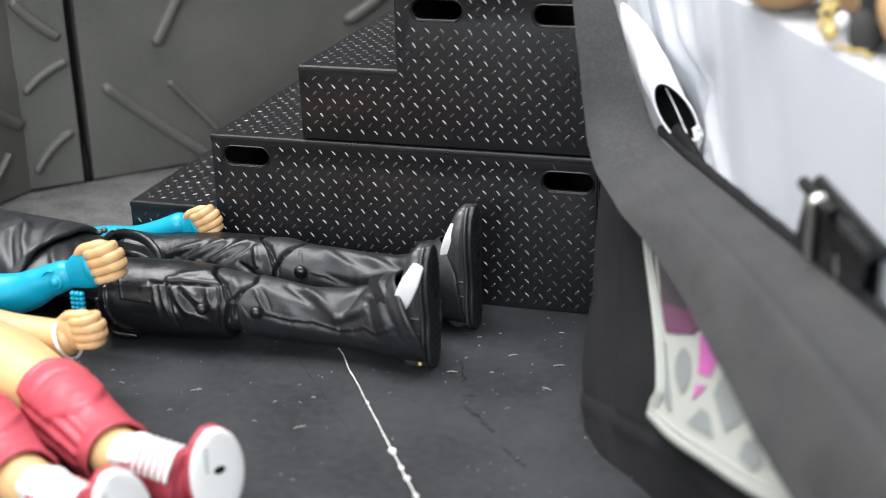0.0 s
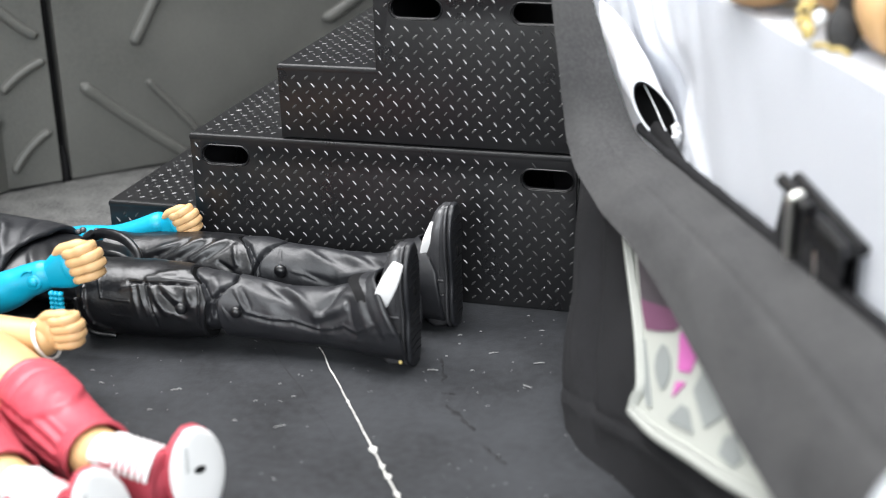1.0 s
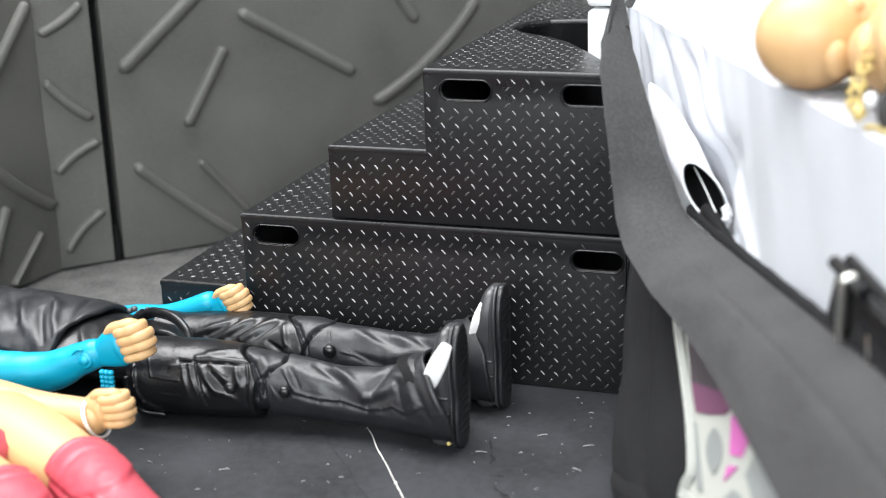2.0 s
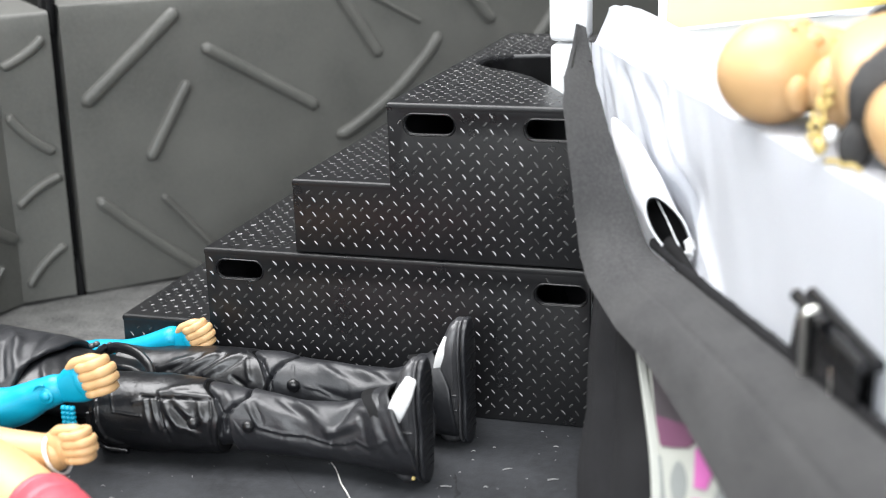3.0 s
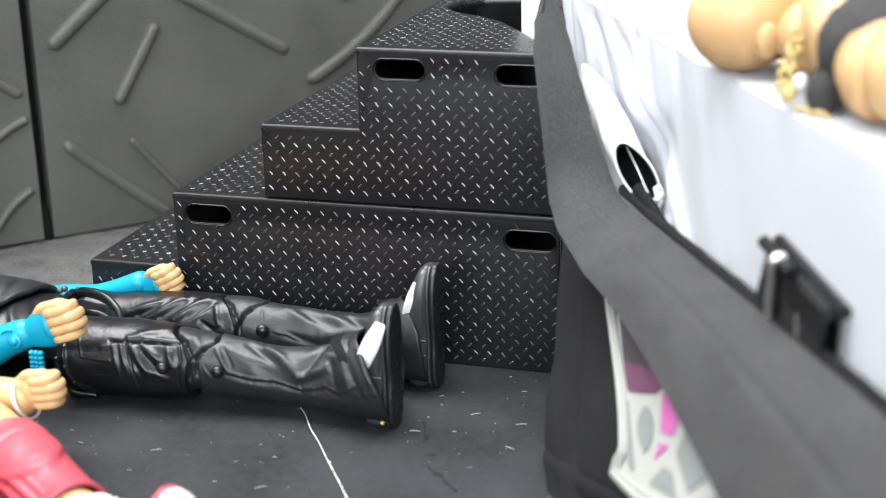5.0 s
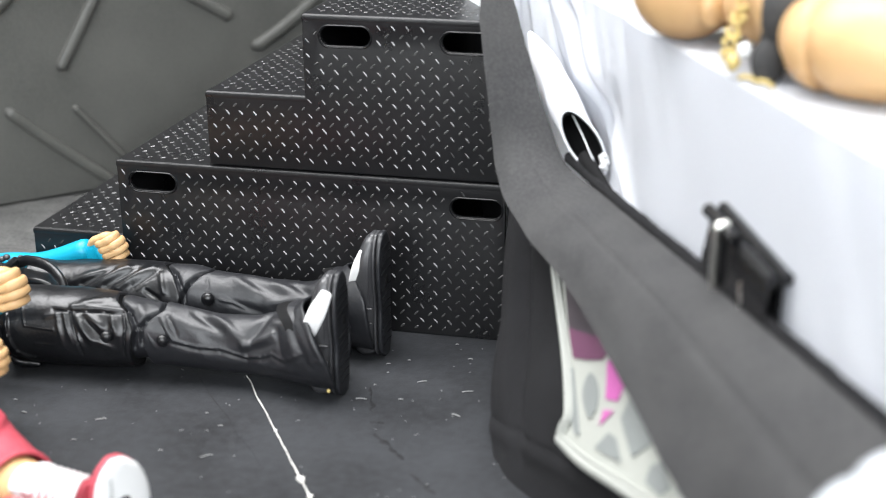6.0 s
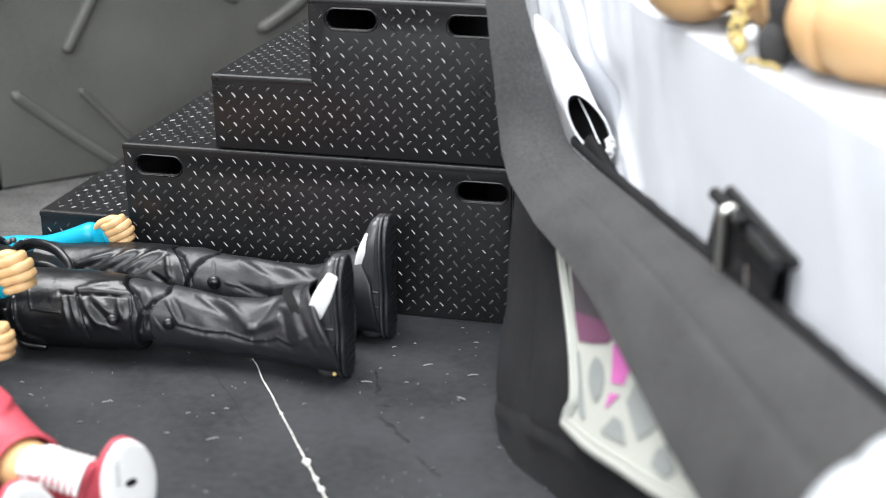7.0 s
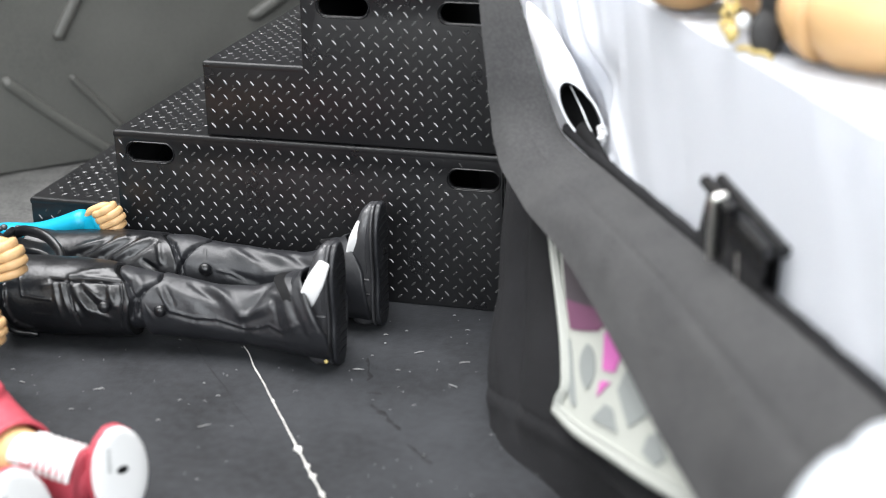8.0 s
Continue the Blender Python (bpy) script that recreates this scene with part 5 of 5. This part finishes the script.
red_leg((-0.1990, -0.0830, 0.0115), (-0.1734, -0.0920, 0.0098), (-0.1443, -0.1124, 0.0088), (-0.1236, -0.1126, 0.0090), (0.0, -0.02, 1.0), (0.78, -0.60, 0.10))
red_leg((-0.2050, -0.1040, 0.0115), (-0.1814, -0.1085, 0.0098), (-0.1566, -0.1271, 0.0088), (-0.1345, -0.1305, 0.0085), (-0.12, -0.16, 0.97), (0.80, -0.55, 0.12))
tube(bm, [(-0.194, -0.097, 0.0110, 0.0120, 0.0090), (-0.205, -0.097, 0.0120, 0.0165, 0.0105), (-0.214, -0.097, 0.0120, 0.0150, 0.0105)], rings=16, seg=30, mi=RED)
tube(bm, [(-0.212, -0.097, 0.0120, 0.0145, 0.0100), (-0.232, -0.096, 0.0130, 0.0170, 0.0115), (-0.250, -0.095, 0.0130, 0.0185, 0.0115), (-0.260, -0.095, 0.0120, 0.0150, 0.0090)], rings=22, seg=32, mi=SKIN, wrinkle=0.0005)
tube(bm, [(-0.260, -0.095, 0.0125, 0.0052, 0.0052), (-0.271, -0.095, 0.0125, 0.0048, 0.0050)], rings=8, seg=18, mi=SKIN)
blob(bm, (-0.281, -0.095, 0.0130), (0.0115, 0.0088, 0.0105), SKIN, 24)
tube(bm, [(-0.254, -0.0775, 0.0130, 0.0070, 0.0070), (-0.236, -0.0740, 0.0135, 0.0068, 0.0068), (-0.2190, -0.0740, 0.0140, 0.0062, 0.0062)], rings=16, seg=22, mi=SKIN)
tube(bm, [(-0.222, -0.0740, 0.0140, 0.0060, 0.0060), (-0.208, -0.0750, 0.0145, 0.0066, 0.0066), (-0.193, -0.0760, 0.0146, 0.0052, 0.0052), (-0.1775, -0.0766, 0.0156, 0.0038, 0.0042)], rings=22, seg=24, mi=SKIN)
tube(bm, [(-0.1788 + 0.0036 * (0.5 - 0.5 * math.cos(g)), -0.0768 - 0.0044 * math.sin(g), 0.0157 + 0.0044 * math.cos(g), 0.0003, 0.00055) for g in np.linspace(0, 2 * math.pi, 17)], rings=60, seg=8, mi=WHITE, up=(1, 0, 0.2))
fist(bm, (-0.1722, -0.0765, 0.0182), (0.97, -0.02, 0.16), (-0.16, 0.0, 0.98), 0.84)
tube(bm, [(-0.254, -0.1150, 0.0130, 0.0070, 0.0070), (-0.236, -0.1220, 0.0120, 0.0068, 0.0068), (-0.2150, -0.1260, 0.0100, 0.0056, 0.0056)], rings=16, seg=22, mi=SKIN)
tagged(part("doll", bm, DOLL_MATS, angle=70), "tan doll with crimson knee pads and white-soled shoes, lying down", "doll")

# doll lying on the ring canvas, its head turned aside
bm = bmesh.new()
h = Vector((-0.0245, -0.0510, MAT_Z + 0.0103))


def frame_of(along):
    ax = Vector(along).normalized()
    wd = ax.cross(UP).normalized()
    return ax, wd, Matrix((ax, wd, UP)).transposed()


axis, wide, turn = frame_of((0.9968, -0.08, 0))
h_axis, h_wide, h_turn = frame_of((0.86, 0.50, 0))
chest = Vector((-0.0100, -0.0680, MAT_Z + 0.0108))


def body(a, w, u):
    return chest + axis * a + wide * w + UP * u


def head(a, w, u):
    return h + h_axis * a + h_wide * w + UP * u


blob(bm, h, (0.0110, 0.0100, 0.0103), SKIN, 32, h_turn)
blob(bm, head(0.0078, 0, 0.0014), (0.0082, 0.0078, 0.0074), SKIN, 26, h_turn)
for w in (-1, 1):
    blob(bm, head(0.0006, 0.0099 * w, -0.0028), (0.0026, 0.0016, 0.0036), SKIN, 16, h_turn)
    blob(bm, head(0.0030, 0.0100 * w, -0.0035), (0.0012, 0.0018, 0.0018), SKIN, 12, h_turn)
    blob(bm, head(0.0016, 0.0034 * w, 0.0090), (0.0010, 0.0026, 0.0008), SKIN, 12, h_turn)
    blob(bm, head(0.0056, 0.0046 * w, 0.0060), (0.0028, 0.0022, 0.0020), SKIN, 14, h_turn)
blob(bm, head(0.0050, 0, 0.0084), (0.0030, 0.0015, 0.0018), SKIN, 14, h_turn)
blob(bm, head(0.0118, 0, 0.0016), (0.0062, 0.0066, 0.0064), SKIN, 24, h_turn)
tube(bm, [(*head(0.0060, -0.0010, -0.0030), 0.0050, 0.0056), (*head(0.0110, 0.0010, -0.0030), 0.0054, 0.0058), (*body(-0.0012, -0.0030, -0.0010), 0.0058, 0.0062), (*body(0.0020, 0.0, 0.0), 0.0100, 0.0080)],
     rings=24, seg=30, mi=SKIN, wrinkle=0.0003, wr_scale=200)
# trunk with a black sleeveless vest: a deep round neckline between two straps
trunk = tube(bm, [(*body(-0.0004, 0.0, 0.0), 0.0085, 0.0050), (*body(0.0010, 0.0, 0.0005), 0.0155, 0.0092), (*body(0.0042, 0.0, 0.0010), 0.0184, 0.0114), (*body(0.0120, 0.0, 0.0012), 0.0184, 0.0124),
                  (*body(0.0260, 0.0, 0.0010), 0.0174, 0.0118), (*body(0.0440, 0.0, 0.0), 0.0150, 0.0104), (*body(0.0600, 0.0, 0.0), 0.0130, 0.0096)], rings=110, seg=96, mi=SKIN, wrinkle=0.0003, wr_scale=130)
NECKLINE = ((-0.0200, 0.0000), (-0.0130, 0.0005), (-0.0085, 0.0014), (-0.0060, 0.0080), (-0.0030, 0.0110), (0.0020, 0.0122), (0.0070, 0.0112), (0.0120, 0.0088), (0.0150, 0.0056), (0.0170, 0.0028), (0.0190, 0.0006))
trunk_verts = {v for loop in trunk for v in loop}
for f in bm.faces:
    if f.material_index == SKIN and f.verts[0] in trunk_verts and f.verts[2] in trunk_verts:
        c = f.calc_center_median() - chest
        a, w, u = c.dot(axis), c.dot(wide), c.z
        reach = float(np.interp(w, [p[0] for p in NECKLINE], [p[1] for p in NECKLINE]))
        if u < 0:
            reach = min(reach, 0.0040) + 0.60 * u
        if a > reach:
            f.material_index = CLOTH
for loop in trunk:
    for v in loop:
        if v.link_faces and all(f.material_index == CLOTH for f in v.link_faces):
            c = body((v.co - chest).dot(axis), 0.0, 0.0)
            v.co += (v.co - c).normalized() * 0.0006
# the straps over both shoulders
blob(bm, (-0.0074, -0.0850, MAT_Z + 0.0036), (0.0030, 0.0030, 0.0044), CLOTH, 16)
tube(bm, [(-0.0072, -0.0550, MAT_Z + 0.0166, 0.0018, 0.0012), (-0.0058, -0.0565, MAT_Z + 0.0212, 0.0022, 0.0012), (-0.0024, -0.0600, MAT_Z + 0.0242, 0.0024, 0.0012), (0.0040, -0.0640, MAT_Z + 0.0256, 0.0030, 0.0012)], rings=20, seg=14, mi=CLOTH)
# arms: a shoulder ring, the swelling upper arm, the forearm and the fist
for side in (1, -1):
    def arm(x, y, z):
        p = Vector((x + 0.0026, y - 0.0018, MAT_Z + z))
        if side < 0:
            p -= wide * 2 * (p - chest).dot(wide)
        return p

    tube(bm, [(*arm(-0.0022, -0.0860, 0.0090), 0.0066, 0.0070), (*arm(-0.0008, -0.0880, 0.0090), 0.0086, 0.0084), (*arm(0.0002, -0.0888, 0.0090), 0.0088, 0.0086), (*arm(0.0008, -0.0892, 0.0090), 0.0076, 0.0076)], rings=18, seg=36, mi=SKIN)
    tube(bm, [(*arm(0.0006, -0.0893, 0.0090), 0.0068, 0.0068), (*arm(0.0024, -0.0906, 0.0092), 0.0090, 0.0088), (*arm(0.0060, -0.0925, 0.0093), 0.0097, 0.0092), (*arm(0.0100, -0.0945, 0.0090), 0.0090, 0.0088), (*arm(0.0128, -0.0958, 0.0086), 0.0080, 0.0080),
              (*arm(0.0160, -0.0975, 0.0084), 0.0085, 0.0083), (*arm(0.0230, -0.1005, 0.0080), 0.0083, 0.0080), (*arm(0.0300, -0.1020, 0.0074), 0.0070, 0.0073)], rings=46, seg=36, mi=SKIN, wrinkle=0.0003, wr_scale=140)
    tube(bm, [(*arm(0.0290, -0.1020, 0.0074), 0.0068, 0.0071), (*arm(0.0400, -0.1040, 0.0074), 0.0071, 0.0073), (*arm(0.0560, -0.1050, 0.0056), 0.0048, 0.0050)], rings=18, seg=26, mi=SKIN)
    fist(bm, arm(0.0630, -0.1055, 0.0056), tuple(axis), (0, 0, 1), 1.0)
tube(bm, [(*body(0.0580, 0.0, 0.0), 0.0128, 0.0094), (*body(0.0670, 0.0, 0.0), 0.0132, 0.0096), (*body(0.0770, 0.0, 0.0), 0.0120, 0.0090)], rings=16, seg=34, mi=BOOT)
for w, u in ((0.0080, -0.0015), (-0.0080, -0.0015)):
    tube(bm, [(*body(0.0740, w, u), 0.0080, 0.0082), (*body(0.0940, w, u), 0.0076, 0.0078), (*body(0.1110, w, u), 0.0070, 0.0070)], rings=18, seg=26, mi=SKIN)
    tube(bm, [(*body(0.1090, w, u), 0.0070, 0.0070), (*body(0.1270, w, u), 0.0068, 0.0068), (*body(0.1490, w, u - 0.001), 0.0056, 0.0056)], rings=18, seg=24, mi=BOOT)
    tube(bm, [(*body(0.1520, w, u - 0.003), 0.0044, 0.0046), (*body(0.1530, w, u + 0.005), 0.0046, 0.0042), (*body(0.1530, w, u + 0.014), 0.0040, 0.0034)], rings=12, seg=20, mi=BOOT, up=tuple(axis))
# gold chain round the neck, its clasp and loose end resting on the canvas
CHAIN = [(-0.0138, -0.0815, 0.0030), (-0.0132, -0.0800, 0.0072), (-0.0118, -0.0762, 0.0124), (-0.0110, -0.0700, 0.0174), (-0.0104, -0.0640, 0.0186), (-0.0100, -0.0570, 0.0178), (-0.0098, -0.0510, 0.0150), (-0.0098, -0.0470, 0.0090)]
for shift in (0.0, 0.0014):
    for k, p in enumerate(spline(CHAIN, 44)):
        blob(bm, (p[0] - shift + 0.0004 * math.sin(k * 2.3 + shift * 900), p[1], MAT_Z + p[2] + 0.0003 * math.sin(k * 1.7)), (0.00060 + 0.00015 * math.sin(k * 3.1), 0.0010, 0.00060), GOLD, 8)
blob(bm, (-0.0116, -0.0835, MAT_Z + 0.0052), (0.0012, 0.0012, 0.0015), WHITE, 16, wrinkle=0.0003, wr_scale=600)
blob(bm, (-0.0134, -0.0828, MAT_Z + 0.0026), (0.0012, 0.0012, 0.0015), GOLD, 14, wrinkle=0.0003, wr_scale=600)
for k in range(7):
    blob(bm, (-0.0118 + 0.0009 * k, -0.0846 - 0.0009 * k, MAT_Z + 0.0006 + 0.0005 * math.sin(k * 2.1) ** 2), (0.0006, 0.0005, 0.0005), GOLD, 10)
tagged(part("doll", bm, DOLL_MATS, angle=70), "bald tan doll in a black vest and gold chain on canvas", "doll")

# ---- thread, lint and scratches on the floor ----
bm = bmesh.new()
pts = []
for k in range(26):
    t = k / 25
    x, y = -0.1278 + 0.0430 * t, -0.036 - 0.0655 * t
    pts.append((x + 0.0004 * noise.noise(Vector((t * 9, 1, 0))), y + 0.0003 * noise.noise(Vector((t * 9, 5, 0))), 0.0005, 0.00010 + 0.00007 * t, 0.00010 + 0.00007 * t))
tube(bm, pts, rings=120, seg=6, wrinkle=0.00012, wr_scale=2500)
for t, r in ((0.70, 0.0010), (0.715, 0.0007), (0.80, 0.0006), (0.86, 0.0007), (0.95, 0.0006), (0.4, 0.0004)):
    blob(bm, (-0.1278 + 0.0430 * t, -0.036 - 0.0655 * t, 0.0006), (r, r * 0.8, r * 0.7), 0, 10, wrinkle=r * 0.4, wr_scale=1500)
tagged(part("thread", bm, M_THREAD), "knotted white cotton thread lying on the black mat", "thread")

# the larger flecks: place, length and heading
LARGE_LINT = ((-96.3, -20.7, 1.1, 0.5), (-91.8, -17.4, 0.6, 0.0), (-94.9, -25.7, 0.5, 0.0), (-85.5, -28.7, 2.4, 0.6), (-97.0, -41.2, 2.6, 0.15), (-96.0, -33.2, 0.6, 0.3), (-87.8, -39.4, 1.0, 0.2), (-73.2, -44.5, 2.4, -0.4), (-73.5, -31.7, 2.6, 0.4),
              (-77.1, -13.3, 1.2, 0.1), (-82.5, -5.2, 0.7, 0.2), (-152.3, -65.3, 1.8, 0.4), (-151.4, -64.6, 1.2, -0.3), (-121.4, -76.2, 2.8, 0.7), (-132.2, -76.2, 1.0, 0.2), (-123.9, -62.0, 1.0, 0.1), (-153.3, -75.9, 1.2, 0.3), (-176.5, -60.4, 1.0, 0.1), (-171.0, -66.0, 1.5, -0.2))
bm = bmesh.new()
for k in range(380):
    x, y = random.uniform(-0.24, -0.02), random.uniform(-0.15, 0.06)
    if -0.205 < x < -0.07 and y > -0.002:
        continue
    g, n = random.uniform(0, 6.28), random.choice((0.0001, 0.00012, 0.00015, 0.0002, 0.0002, 0.0003, 0.0005))
    w = random.uniform(0.00004, 0.00009)
    dx, dy = math.cos(g) * n, math.sin(g) * n
    tube(bm, [(x - dx, y - dy, 0.00015, w, w), (x + dy * 0.2, y - dx * 0.2, 0.0003, w, w), (x + dx, y + dy, 0.00015, w, w)], rings=4, seg=4, round_ends=False)
for x, y, n, g in LARGE_LINT:
    w = 0.00011
    dx, dy = math.cos(g) * n * 0.0005, math.sin(g) * n * 0.0005
    tube(bm, [(x / 1000 - dx, y / 1000 - dy, 0.0002, w, w), (x / 1000 + dy * 0.15, y / 1000 - dx * 0.15, 0.0004, w * 1.2, w), (x / 1000 + dx, y / 1000 + dy, 0.0002, w * 0.7, w)], rings=8, seg=5, round_ends=False)
lint = tagged(part("lint", bm, M_LINT), "pale dust flecks and lint scattered over the black mat", "lint", kind="stuff")

bm = bmesh.new()
for a, b, w in (((-0.1440, -0.0330), (-0.1070, -0.0790), 0.00013), ((-0.0970, -0.0340), (-0.0925, -0.0470), 0.0003), ((-0.0888, -0.0575), (-0.0797, -0.0678), 0.00045), ((-0.0761, -0.0733), (-0.0690, -0.0808), 0.0004), ((-0.0917, -0.0521), (-0.0885, -0.0518), 0.0004), ((-0.2050, 0.0140), (-0.2350, 0.0300), 0.00012)):
    pts = []
    for k in range(14):
        t = k / 13
        pts.append((a[0] + (b[0] - a[0]) * t + 0.0012 * noise.noise(Vector((t * 6, w * 9e4, 0))), a[1] + (b[1] - a[1]) * t, 0.00002, w * (0.3 + abs(noise.noise(Vector((t * 11, 3, w * 1e4)))) * 2.2), 0.00005))
    tube(bm, pts, rings=60, seg=6)
tagged(part("scratches", bm, M_SCUFF), "dark cracks worn into the black vinyl mat", "scratch", kind="stuff")
